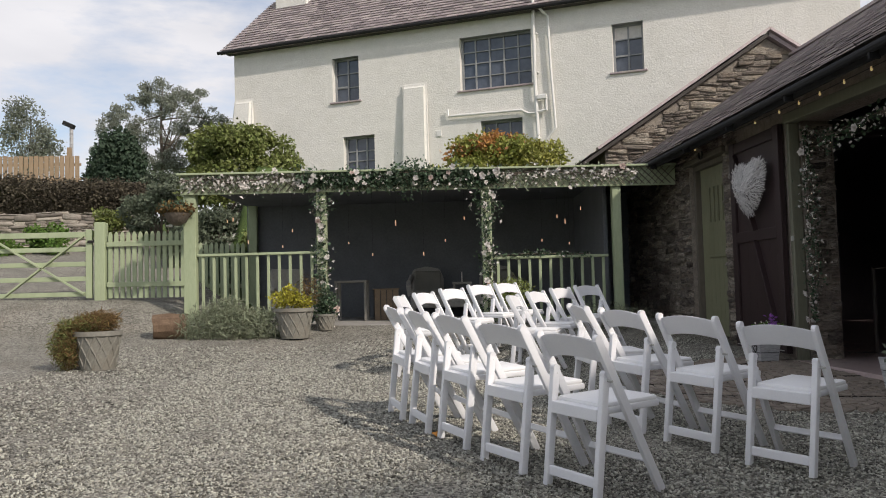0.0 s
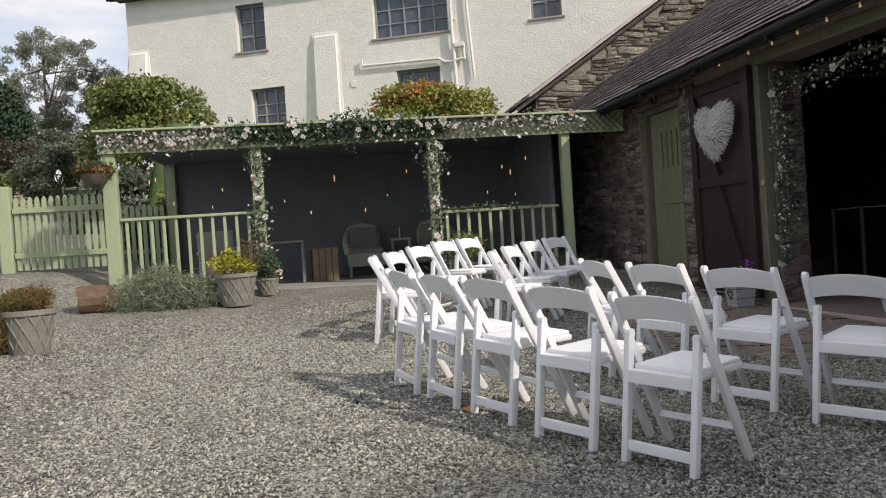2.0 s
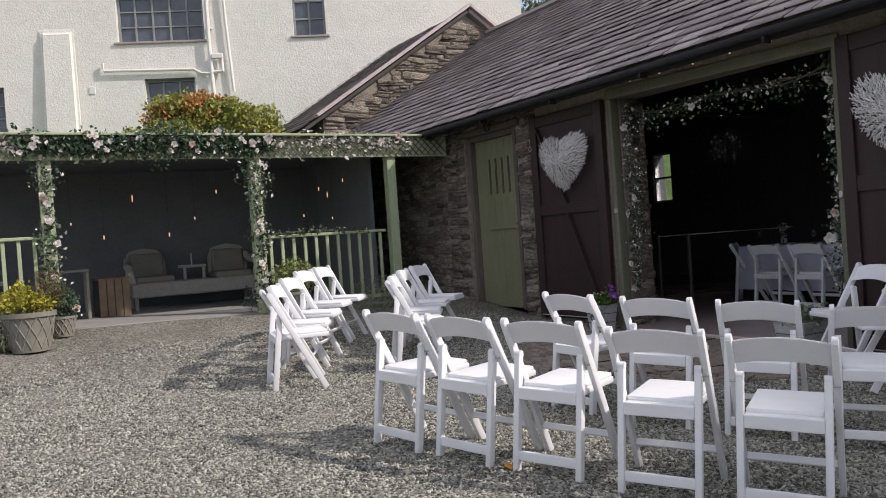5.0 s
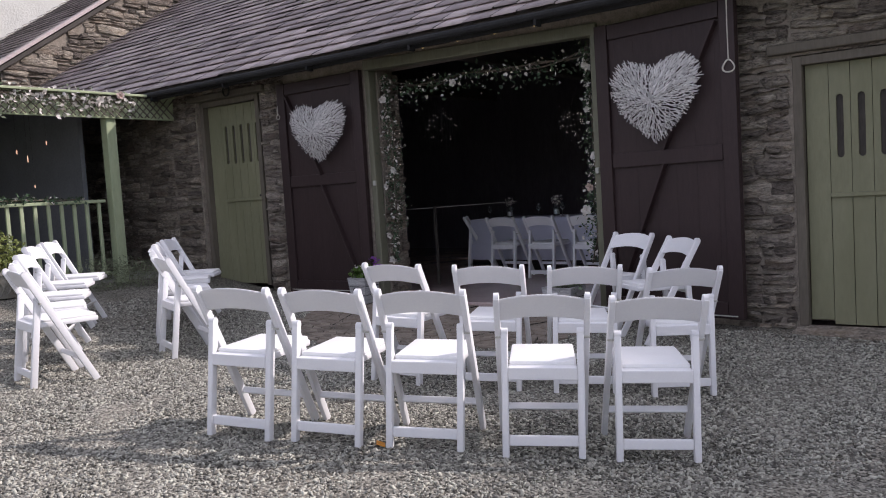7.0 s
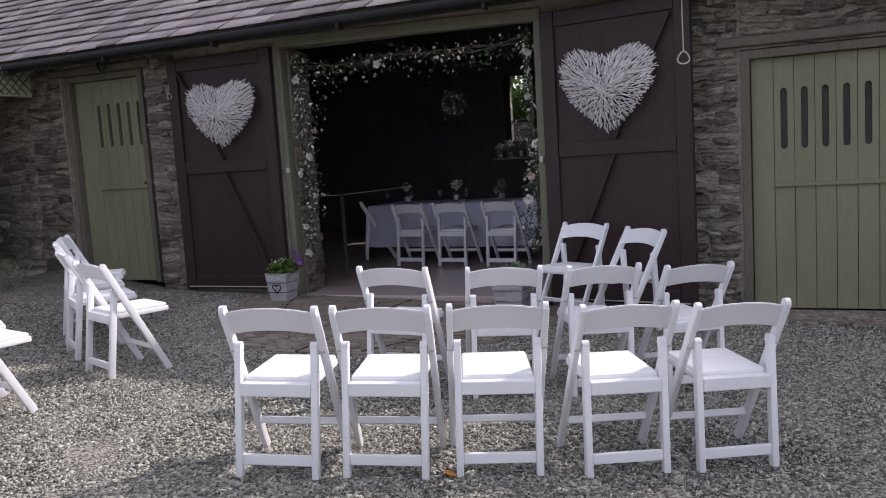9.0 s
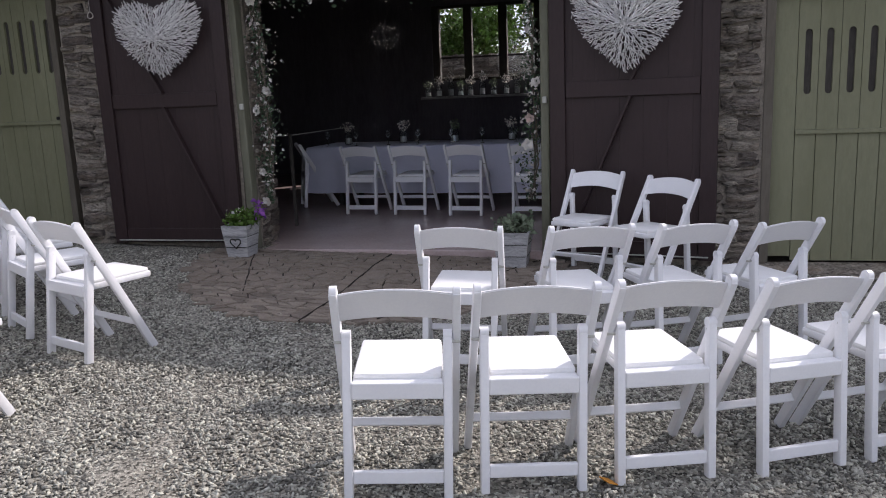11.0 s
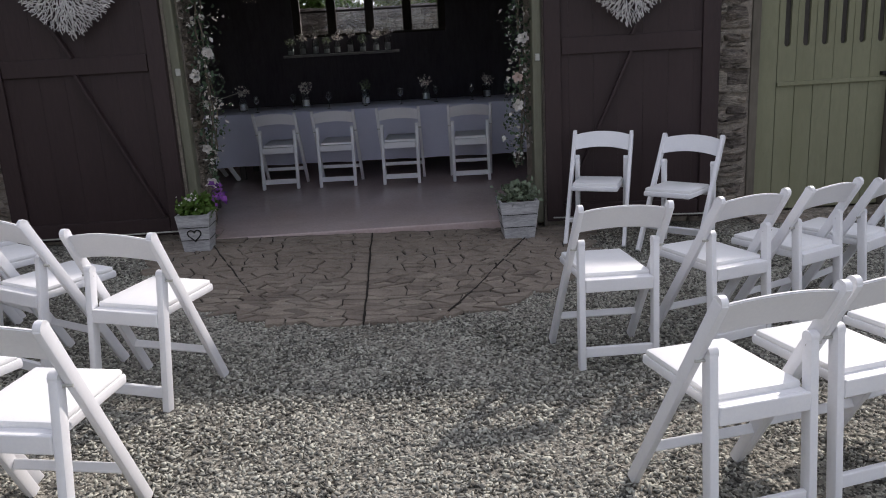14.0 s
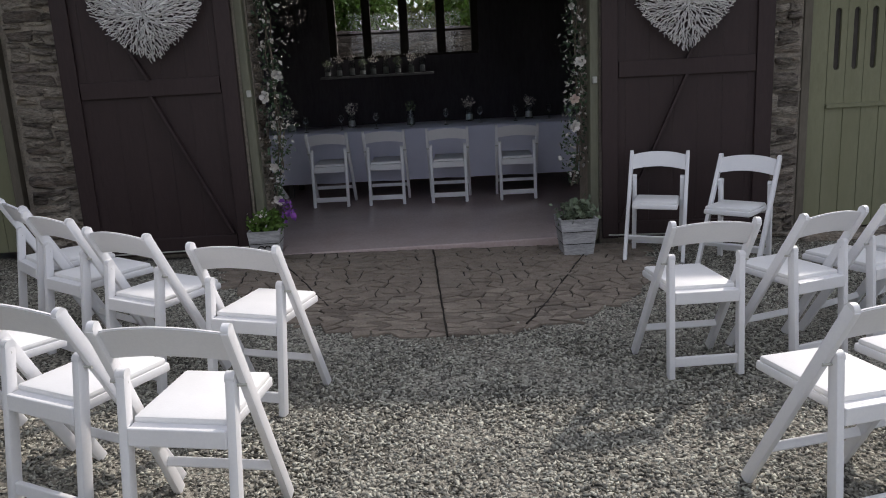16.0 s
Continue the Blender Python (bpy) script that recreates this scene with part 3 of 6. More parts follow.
SF4 = [(0, 1, 2, 3), (4, 5, 1, 0)]


def slate_roof(name, parent, a, along, up, length, height, w, course, seed, near=None):
    Vs, Fs, k = [], [], 0
    for V, s, r in slate_field(a, along, up, length, height, w, course, seed):
        if near and near(s, r):
            meshed("slate", quick("slate", [tuple(v) for v in V], SF4), SLATE, parent)
            continue
        Vs += [tuple(v) for v in V]
        Fs += [tuple(i + k for i in f) for f in SF4]
        k += 6
    ob = meshed(name, quick(name, Vs, Fs), SLATEJ, parent)
    tagged(ob, kind="stuff")


EX, EZ, RX, RZ = 3.93, 2.97, 8.75, 6.0
sl = math.hypot(RX - EX, RZ - EZ)
roof = thing("roof_barn", "weathered brown-grey slate roof of the long barn", "roof", kind="structure")
for nm, x0, z0, x1, z1 in (("roof_deck", EX, EZ, RX, RZ), ("roof_deck", 11.75, 4.07, RX, RZ)):
    n = Vector((-(z1 - z0), 0, x1 - x0)).normalized() * (1 if x1 > x0 else -1)
    bm = prism(bmesh.new(), [(x0, z0), (x1, z1), (x1 - n.x * 0.09, z1 - n.z * 0.09), (x0 - n.x * 0.09, z0 - n.z * 0.09)], -3.2, 17.38)
    part(nm, bm, DARKTIMBER, roof)
slate_roof("slate_field", roof, (EX - 0.03, 17.38, EZ - 0.01), (0, -1, 0), (RX - EX, 0, RZ - EZ), 20.5, sl, 0.34, 0.235, 21, near=lambda s, r: r < 9 and 5.4 < s < 17)
slate_roof("slate_field", roof, (11.77, 17.38, 4.07), (0, -1, 0), (RX - 11.75, 0, RZ - 4.07), 20.5, 3.57, 0.5, 0.4, 22)
part("ridge", beam(bmesh.new(), (RX, 17.38, RZ + 0.05), (RX, -3.2, RZ + 0.05), 0.22, 0.06), SLATEJ, roof)
gut = thing("gutter", "black half-round gutter along the barn eave", "gutter")
bm = bmesh.new()
tube(bm, [(EX - 0.05, 17.3, EZ - 0.06), (EX - 0.05, 8, EZ - 0.06), (EX - 0.05, 2, EZ - 0.06), (EX - 0.05, -3, EZ - 0.06)], 0.038, 10)
part("gutter_run", bm, GUTTER, gut)
part("fascia", bx((EX + 0.03, 7.1, EZ - 0.07), (0.03, 20.2, 0.10)), GUTTER, gut)
for k in range(14):
    part("bracket", bx((EX - 0.02, 16.5 - 1.45 * k, EZ - 0.11), (0.10, 0.03, 0.07), None, 0.006), GUTTER, gut)

# the taller outbuilding at the barn's end, with its stone gable
out = thing("outbuilding", "old stone outbuilding with a rubble gable and mossy slate roof", "building")
GA = Vector((8.2, 17.40, 6.52))
GLX, GLZ = 4.42, 4.02
bm = prism(bmesh.new(), [(GLX + 0.1, 0.0), (12.0, 0.0), (12.0, 4.02), (GA.x, GA.z - 0.08), (GLX + 0.1, GLZ)], 17.46, 21.0)
part("wall", bm, MORTAR, out)
under = lambda u, z: z < GLZ - 0.1 + (u - GLX) * (GA.z - GLZ) / (GA.x - GLX) and z < GA.z - 0.12 - (u - GA.x) * 0.66 and z > 2.9
stone_stuff("gable_stonework", out, rubble(GLX + 0.12, 11.0, 2.9, 6.5, 31, hmin=0.08, hmax=0.2, lmin=0.16, lmax=0.6, limit=under),
            Matrix(((1, 0, 0, 0), (0, 1, 0, 17.44), (0, 0, 1, 0), (0, 0, 0, 1))), STONEJ)
up = Vector((GA.x - GLX, 0, GA.z - GLZ))
bm = prism(bmesh.new(), [(GLX - 0.42, GLZ - 0.26), (GA.x, GA.z + 0.02), (GA.x, GA.z - 0.06), (GLX - 0.42, GLZ - 0.34)], 17.32, 21.2)
part("roof_deck", bm, DARKTIMBER, out)
slate_roof("slate_field", out, (GLX - 0.44, 17.32, GLZ - 0.26), (0, 1, 0), up, 3.88, up.length + 0.45, 0.32, 0.22, 33)
bm = prism(bmesh.new(), [(GA.x, GA.z + 0.04), (12.2, 3.95), (12.2, 3.85), (GA.x, GA.z - 0.06)], 17.32, 21.2)
part("roof_slope", bm, SLATEJ, out)
bm = bmesh.new()
beam(bm, (GLX - 0.1, 17.34, GLZ + 0.02), (GA.x, 17.34, GA.z + 0.1), 0.2, 0.06)
beam(bm, (GA.x, 17.34, GA.z + 0.1), (9.6, 17.34, GA.z - 0.80), 0.2, 0.06)
part("verge", bm, SLATEJ, out)

# ---------------------------------------------------------------- the white house
HOUSE = Matrix.Translation((1.94, 25.31, 0)) @ Matrix(((0.922, 0.387, 0, 0), (-0.387, 0.922, 0, 0), (0, 0, 1, 0), (0, 0, 0, 1)))
house = thing("farmhouse", "white roughcast farmhouse with slate roof and grey windows", "house")
house.matrix_basis = HOUSE
HW = [(-4.47, -3.50, 7.42, 8.90), (-4.11, -2.98, 4.98, 6.23), (0.03, 2.34, 7.32, 9.0), (0.66, 2.0, 5.0, 6.3), (4.78, 5.68, 7.34, 8.78)]
part("wall", holed(-8.32, 11.35, 2.5, 9.62, 0, 0.55, HW), WHITEWASH, house)
bm = prism(bmesh.new(), [(0.55, 2.5), (6.6, 2.5), (6.6, 9.6), (3.3, 12.4), (0.55, 10.1)], -8.32, -8.0)
ob = part("gable_wall", bm, WHITEWASH, house)
ob.matrix_basis = Matrix(((0, 1, 0, 0), (1, 0, 0, 0.003), (0, 0, 1, 0), (0, 0, 0, 1)))
bm = prism(bmesh.new(), [(0.55, 2.5), (6.6, 2.5), (6.6, 9.6), (3.3, 12.4), (0.55, 10.1)], 11.0, 11.35)
ob = part("gable_wall", bm, WHITEWASH, house)
ob.matrix_basis = Matrix(((0, 1, 0, 0), (1, 0, 0, 0), (0, 0, 1, 0), (0, 0, 0, 1)))
part("back_wall", bx((1.5, 6.5, 6), (19.4, 0.3, 7)), WHITEWASH, house)
part("inner_floor", bx((1.5, 3.5, 6.8), (18.8, 5.8, 0.2)), DARKTIMBER, house)
hr = part("roof", bmesh.new(), SLATEJ, house)
bm = bmesh.new()
beam(bm, (1.4, -0.28, 9.53), (1.4, 3.3, 12.50), 20.2, 0.10)
beam(bm, (1.4, 6.9, 9.53), (1.4, 3.3, 12.50), 20.2, 0.10)
bm.to_mesh(hr.data)
bm.free()
slate_roof("slate_field", house, (-8.7, -0.30, 9.60), (1, 0, 0), (0, 3.6, 2.97), 20.2, 4.66, 0.34, 0.24, 41)
part("soffit", bx((1.4, -0.13, 9.53), (19.8, 0.24, 0.08)), DARKTIMBER, house)
bm = bmesh.new()
tube(bm, [(-8.75, -0.36, 9.54), (1, -0.36, 9.52), (11.5, -0.36, 9.54)], 0.06, 8)
part("gutter", bm, GUTTER, house)
ch = part("chimney", bx((-7.5, 3.0, 12.7), (1.35, 0.95, 2.4), None, 0.03), WHITEWASH, house)
part("chimney_cap", bx((-7.5, 3.0, 13.95), (1.5, 1.1, 0.1), None, 0.02), SLATEJ, ch)


def buttress(u0, u1, ztop, spread_by, deep):
    bm = bmesh.new()
    lo = [(u0 - spread_by, -deep), (u1 + spread_by, -deep), (u1 + spread_by, 0.05), (u0 - spread_by, 0.05)]
    hi = [(u0, -0.12), (u1, -0.12), (u1, 0.05), (u0, 0.05)]
    a = [bm.verts.new((x, y, 2.6)) for x, y in lo]
    b = [bm.verts.new((x, y, ztop - (0.12 if y < 0 else 0))) for x, y in hi]
    bm.faces.new(b)
    bm.faces.new(a[::-1])
    for k in range(4):
        bm.faces.new((a[k], a[(k + 1) % 4], b[(k + 1) % 4], b[k]))
    bmesh.ops.bevel(bm, geom=[e for e in bm.edges if e.calc_length() > 0.5], offset=0.09, segments=3, affect="EDGES")
    smooth(part("buttress", bm, WHITEWASH, house))


buttress(-1.95, -1.09, 7.78, 0.06, 0.28)
buttress(-8.3, -7.56, 7.95, 0.2, 0.9)


def house_window(u0, u1, z0, z1, cols, rows, curtain=False):
    t, d = 0.065, 0.24
    bm = bmesh.new()
    o = [bm.verts.new((x, y, z)) for y in (d - 0.045, d + 0.045) for x, z in ((u0, z0), (u1, z0), (u1, z1), (u0, z1), (u0 + t, z0 + t), (u1 - t, z0 + t), (u1 - t, z1 - t), (u0 + t, z1 - t))]
    for k in range(4):
        q = (k + 1) % 4
        for f in ((k, q, 4 + q, 4 + k), (8 + k, 12 + k, 12 + q, 8 + q), (k, 8 + k, 8 + q, q), (4 + k, 4 + q, 12 + q, 12 + k)):
            bm.faces.new([o[i] for i in f])
    w = part("window", bm, WINGREY, house)
    for k in range(1, cols):
        x = u0 + (u1 - u0) * k / cols
        part("mullion", bx((x, d, (z0 + z1) / 2), (0.05, 0.07, z1 - z0 - 0.1), None, 0.006), WINGREY, w)
    for v in rows:
        part("glazing_bar", bx(((u0 + u1) / 2, d - 0.004, z0 + (z1 - z0) * v), (u1 - u0 - 0.1, 0.05, 0.032)), WINGREY, w)
    if cols < 5:
        a = u0 + (u1 - u0) / cols
        part("casement", bx(((u0 + a) / 2, d - 0.03, z0 + (z1 - z0) * 0.36), (a - u0 - 0.08, 0.012, 0.05)), WINGREY, w)
    for k in range(cols):
        a, b = u0 + (u1 - u0) * k / cols, u0 + (u1 - u0) * (k + 1) / cols
        part("pane", bx(((a + b) / 2, d + 0.02, (z0 + z1) / 2), (b - a - 0.04, 0.006, z1 - z0 - 0.1), Matrix.Rotation(radians(0.6 * (k % 3 - 1)), 3, "Z")), DARKPANE, w)
    part("sill", bx(((u0 + u1) / 2, 0.09, z0 - 0.03), (u1 - u0 + 0.18, 0.30, 0.06), None, 0.012), SLATEJ, w, "dark slate sill")
    part("lintel", bx(((u0 + u1) / 2, 0.14, z1 + 0.012), (u1 - u0, 0.27, 0.035)), WINGREY, w)
    if curtain:
        bm = bmesh.new()
        for k in range(22):
            x = u0 + 0.06 + (u1 - u0 - 0.12) * k / 21
            box(bm, (x, d - 0.015 + 0.006 * (k % 2), z1 - 0.24), (0.04, 0.008, 0.36 + 0.02 * (k % 3)))
        part("curtain", bm, CURTAIN, w, "short net curtain")


house_window(*HW[0], 2, (0.34, 0.66))
house_window(*HW[1], 3, (0.36, 0.62))
house_window(*HW[2], 5, (0.27, 0.52, 0.74))
house_window(*HW[3], 3, (0.5,))
house_window(*HW[4], 2, (0.36, 0.70), True)
bm = bmesh.new()
tube(bm, [(2.46, -0.12, 10.3), (2.46, -0.12, 7.2), (2.50, -0.12, 5.6), (2.52, -0.12, 3.9)], 0.055, 8)
part("soil_pipe", bm, PIPEW, house, "white painted soil pipe")
bm = bmesh.new()
tube(bm, [(2.7, -0.3, 9.48), (2.9, -0.10, 9.28), (2.94, -0.09, 7.8), (3.04, -0.09, 5.85), (2.75, -0.09, 5.5), (2.75, -0.09, 4.0)], 0.04, 8)
part("downpipe", bm, PIPEW, house, "white painted rainwater downpipe")
bm = bmesh.new()
tube(bm, [(-0.38, -0.09, 6.75), (-0.36, -0.09, 6.54), (2.0, -0.09, 6.50), (2.2, -0.09, 6.38), (2.46, -0.12, 6.36)], 0.04, 8)
tube(bm, [(2.46, -0.12, 6.80), (2.78, -0.12, 6.80), (2.78, -0.12, 6.42), (2.46, -0.12, 6.38)], 0.05, 8)
box(bm, (2.66, -0.14, 6.82), (0.3, 0.14, 0.14), None, 0.02)
part("waste_pipe", bm, PIPEW, house, "white painted waste pipe")
for z in (8.8, 7.6, 5.6):
    part("pipe_bracket", bx((2.47, -0.07, z), (0.17, 0.13, 0.05), None, 0.01), PIPEW, house)
part("vent", bx((-0.72, -0.012, 6.05), (0.16, 0.03, 0.2), None, 0.01), PIPEW, house)

def gz(x, y):
    return float(ground_height(np.float64(x), np.float64(y)))


# ---------------------------------------------------------------- barn doors
def great_door(y0, y1, z0, z1, label):
    """A brown ledged and braced door leaf folded back against the wall; y0 < y1."""
    d = thing("barn_door", label, "door", (4.28, 0, 0), group="great barn doors")
    n = 7
    for k in range(n):
        a = y0 + (y1 - y0) * k / n
        b = y0 + (y1 - y0) * (k + 1) / n
        part("plank", bx((0.045, (a + b) / 2, (z0 + z1) / 2), (0.03, b - a - 0.001, z1 - z0), None, 0.0), BROWN, d)
    w = 0.13
    for z in (z0 + w / 2 + 0.01, z0 + (z1 - z0) * 0.53, z1 - w / 2 - 0.01):
        part("rail", bx((0.018, (y0 + y1) / 2, z), (0.03, y1 - y0 - 0.27, w), None, 0.006), BROWN, d)
    for y in (y0 + w / 2, y1 - w / 2):
        part("stile", bx((0.015, y, (z0 + z1) / 2), (0.034, w, z1 - z0), None, 0.006), BROWN, d)
    zm = z0 + (z1 - z0) * 0.53
    s = 1 if y0 > 7 else -1
    ya, yb = (y0 + 0.16, y1 - 0.16) if s > 0 else (y1 - 0.16, y0 + 0.16)
    for za, zb in ((z0 + 0.16, zm - 0.06), (zm + 0.06, z1 - 0.16)):
        bm = bmesh.new()
        ym = (ya + yb) / 2
        p, q = ((ya, za), (ym, zb)) if za < 1 else ((ym, za), (yb, zb))
        beam(bm, (0.021, p[0], p[1]), (0.021, q[0], q[1]), 0.022, 0.10, (1, 0, 0), 0.004)
        part("brace", bm, BROWN, d)
    part("bottom_strip", bx((-0.01, (y0 + y1) / 2, z0 + 0.03), (0.012, y1 - y0 - 0.1, 0.009)), STEEL, d, "worn pale metal bottom strip")
    return d


great_door(8.865, 10.215, 0.29, 2.82, "tall dark brown plank barn door folded back against stone")
ajar = great_door(4.66, 5.985, 0.20, 2.80, "tall dark brown plank barn door folded back beside the loose chairs")
ajar.matrix_basis = pose(4.285, 5.985, 0, 0, 0, -9.0) @ pose(0, -5.985, 0)

frame_ = thing("doorway_frame", "weathered sage green timber frame of the great doorway", "door frame")
for x, y, lean, w in ((4.43, 8.805, 0.6, 0.075), (4.40, 6.035, -0.3, 0.075)):
    part("post", bx((x, y + 0.02 * lean, 1.50), (0.12, w, 2.64), Matrix.Rotation(radians(-lean), 3, "X"), 0.012), POSTG, frame_)
bm = bmesh.new()
beam(bm, (4.40, 5.99, 2.80), (4.40, 8.85, 2.865), 0.13, 0.115, (0, 0, 1), 0.012)
part("lintel", bm, POSTG, frame_)
for x, y, z in ((4.365, 8.80, 1.545), (4.325, 6.03, 1.505)):
    part("latch", bx((x, y, z), (0.03, 0.036, 0.055), None, 0.008), STEEL, frame_, "pale metal latch plate")
part("inner_lintel", bx((4.66, 7.39, 2.92), (0.36, 2.62, 0.16), None, 0.01), DARKTIMBER, frame_)
part("threshold", bx((4.47, 7.365, 0.19), (0.36, 2.60, 0.09), None, 0.01), CONCRETE, frame_)


def stable_door(y0, y1, z0, z1, split, label, slots, planks, side, back):
    """An olive two-leaf stable door with a slotted upper leaf, set in its frame."""
    d = thing("stable_door", label, "door", (back, 0, 0), group="olive stable doors")
    for y in (y0 + 0.035, y1 - 0.035):
        part("jamb", bx((0.02, y, (z0 + z1) / 2), (0.12, 0.07, z1 - z0), None, 0.006), JAMBG, d)
    part("head", bx((0.02, (y0 + y1) / 2, z1 - 0.035), (0.12, y1 - y0 - 0.14, 0.07), None, 0.006), JAMBG, d)
    a, b = y0 + 0.075, y1 - 0.075 - side
    w = (b - a) / planks
    if side:
        part("side_board", bx((0.05, b + side / 2, (z0 + z1) / 2), (0.026, side - 0.004, z1 - z0 - 0.09), None, 0.003), OLIVE, d)
    for leaf, za, zb in (("upper_leaf", split + 0.006, z1 - 0.075), ("lower_leaf", z0 + 0.01, split - 0.006)):
        lf = part(leaf, bx((0.075, (a + b) / 2, (za + zb) / 2), (0.02, b - a, zb - za)), DARKTIMBER, d)
        for k in range(planks):
            p, q = a + k * w + 0.002, a + (k + 1) * w - 0.002
            if leaf == "upper_leaf" and slots:
                sz0, sz1 = slots
                bm = bmesh.new()
                c = (p + q) / 2
                h = 0.026
                box(bm, (0.05, (p + c - h) / 2, (za + zb) / 2), (0.026, c - h - p, zb - za), None, 0.0)
                box(bm, (0.05, (q + c + h) / 2, (za + zb) / 2), (0.026, q - c - h, zb - za), None, 0.0)
                box(bm, (0.05, c, (za + sz0) / 2), (0.026, 2 * h, sz0 - za))
                box(bm, (0.05, c, (zb + sz1) / 2), (0.026, 2 * h, zb - sz1))
                for sy in (-1, 1):
                    for ze, up in ((sz0, 1), (sz1, -1)):
                        pts = [(c + sy * h, ze), (c, ze), (c + sy * 0.7 * h, ze + up * 0.3 * h), (c + sy * h, ze + up * h)]
                        f = [[bm.verts.new((x, y, z)) for y, z in pts] for x in (0.037, 0.063)]
                        bm.faces.new(f[0] if sy * up > 0 else f[0][::-1])
                        bm.faces.new((f[0][1], f[0][2], f[1][2], f[1][1]))
                        bm.faces.new((f[0][2], f[0][3], f[1][3], f[1][2]))
                part("plank", bm, OLIVE, lf)
            else:
                part("plank", bx((0.05, (p + q) / 2, (za + zb) / 2), (0.026, q - p, zb - za), None, 0.003), OLIVE, lf)
    part("weather_strip", bx((0.028, (a + b) / 2, split - 0.012), (0.03, b - a, 0.035), None, 0.006), OLIVE, d)
    part("latch", bx((0.02, a + 0.03, split + 0.03), (0.05, 0.07, 0.03), None, 0.006), IRON, d, "black iron latch")
    return d


stable_door(10.715, 11.895, 0.34, 2.795, 1.472, "olive painted stable door with a slotted upper leaf", (1.94, 2.45), 5, 0.27, 4.46)
stable_door(3.067, 4.315, 0.13, 2.29, 1.19, "wide olive painted stable door with slots beside rubble", (1.47, 1.97), 6, 0.173, 4.39)
for y0, y1, z in ((10.5, 12.0, 2.835), (2.95, 4.5, 2.36)):
    lt = thing("door_lintel", "old grey oak lintel beam over a stable door", "lintel")
    part("beam", bx((4.40, (y0 + y1) / 2, z), (0.2, y1 - y0, 0.08), None, 0.015), JAMBG, lt)
part_step = thing("door_step", "worn stone step below the olive stable door", "step")
part("slab", bx((4.28, 3.68, 0.04), (0.3, 1.3, 0.18), None, 0.02), STONE, part_step)

bm = bmesh.new()
tube(bm, [(0, 0.06 * math.cos(a), 0.07 * math.sin(a)) for a in [radians(150 + 24 * k) for k in range(11)]], 0.012, 6)
hs = thing("horseshoe", "rusty iron horseshoe nailed over the stable door", "horseshoe", (4.24, 11.1, 2.86))
part("shoe", bm, IRON, hs)


def pull_rope(at, length, size=1.0):
    r = thing("pull_rope", "thin pale rope with a loop at its end", "rope", at, group="pull ropes")
    bm = bmesh.new()
    tube(bm, [(0, 0, 0), (0.004, 0.003, -length * 0.5), (0, 0, -length)], 0.005 * size, 6)
    part("cord", bm, ROPE, r)
    bm = bmesh.new()
    tube(bm, [(0, size * 0.045 * math.sin(a) * (1 - 0.4 * math.cos(a)), -length + size * (-0.05 + 0.05 * math.cos(a))) for a in [2 * math.pi * k / 14 for k in range(15)]], 0.007 * size, 6)
    part("loop", bm, ROPE, r)


pull_rope((4.08, 4.73, 2.86), 0.55)
pull_rope((4.262, 10.19, 2.56), 0.10, 0.6)


def heart(name, at, w, h, seed, label, rz=0.0):
    """A heart of white twigs that fan out from its middle."""
    rr = np.random.RandomState(seed)
    ob = thing(name, label, "wreath", at, rz, group="twig hearts")
    base = np.array([(math.cos(a) * s, y, math.sin(a) * s) for y, s in ((0, 1), (0.55, 1.0), (1, 0.85)) for a in (0.5, 2.6, 4.7)])
    F3 = [(i + 3 * j, (i + 1) % 3 + 3 * j, (i + 1) % 3 + 3 * j + 3, i + 3 * j + 3) for j in (0, 1) for i in range(3)]
    Vs, Fs, k = [], [], 0

    def edge(a):
        side = abs(math.sin(a))
        return math.sin(a) * w / 2, (math.cos(a) + 0.7 * side ** 0.8 - 0.145) / 2.29 * h

    sticks = []
    for layer in (0, 1, 2):
        old = [(rr.uniform(0, 2 * math.pi), np.array([-0.11, 0.0, 0.0])) for _ in range(1)]
        for f in (0.12, 0.25, 0.38, 0.51, 0.64, 0.77, 0.89, 0.99):
            n = max(7, int((104 if layer else 132) * f))
            new_ring = []
            for m in range(n):
                a = 2 * math.pi * (m + rr.uniform(-0.42, 0.42)) / n
                ex, ez = edge(a)
                g = f * rr.uniform(0.93, 1.05)
                e = np.array([-0.02 - 0.085 * (1 - f * f) - 0.022 * layer + rr.uniform(-0.014, 0.014), ex * g, ez * g])
                e[1:] += rr.normal(size=2) * 0.006
                turn = lambda b: abs((b - a + math.pi) % (2 * math.pi) - math.pi)
                p = min(old, key=lambda o: turn(o[0]) + rr.uniform(0, 0.02))[1]
                mid = (p + e) / 2 + rr.normal(size=3) * [0.006, 0.009, 0.009]
                r = rr.uniform(0.0036, 0.0056) * (1.15 - 0.25 * f)
                sticks += [(p, mid, r), (mid + (p - mid) * 0.08, e, r * 0.95)]
                new_ring.append((a, e))
            old = new_ring
    for p, q, r in sticks:
        d = q - p
        ln = np.linalg.norm(d)
        y = d / ln
        x = np.cross(y, [0.3, 0.5, 0.8])
        x /= np.linalg.norm(x)
        z = np.cross(x, y)
        V = p + base[:, :1] * r * x + base[:, 1:2] * ln * y + base[:, 2:] * r * z
        Vs.append(V)
        Fs.append(np.array(F3) + k)
        k += 9
    tagged(meshed("twig_weave", quick("twig_weave", np.concatenate(Vs), np.concatenate(Fs)), TWIG, ob), kind="stuff")


heart("twig_heart", (4.245, 9.475, 2.165), 0.87, 0.70, 4, "large white twig heart hung on the brown barn door")
heart("twig_heart", (4.15, 5.36, 2.055), 0.84, 0.73, 9, "large white twig heart on the door beside the loose chairs", -9.0)


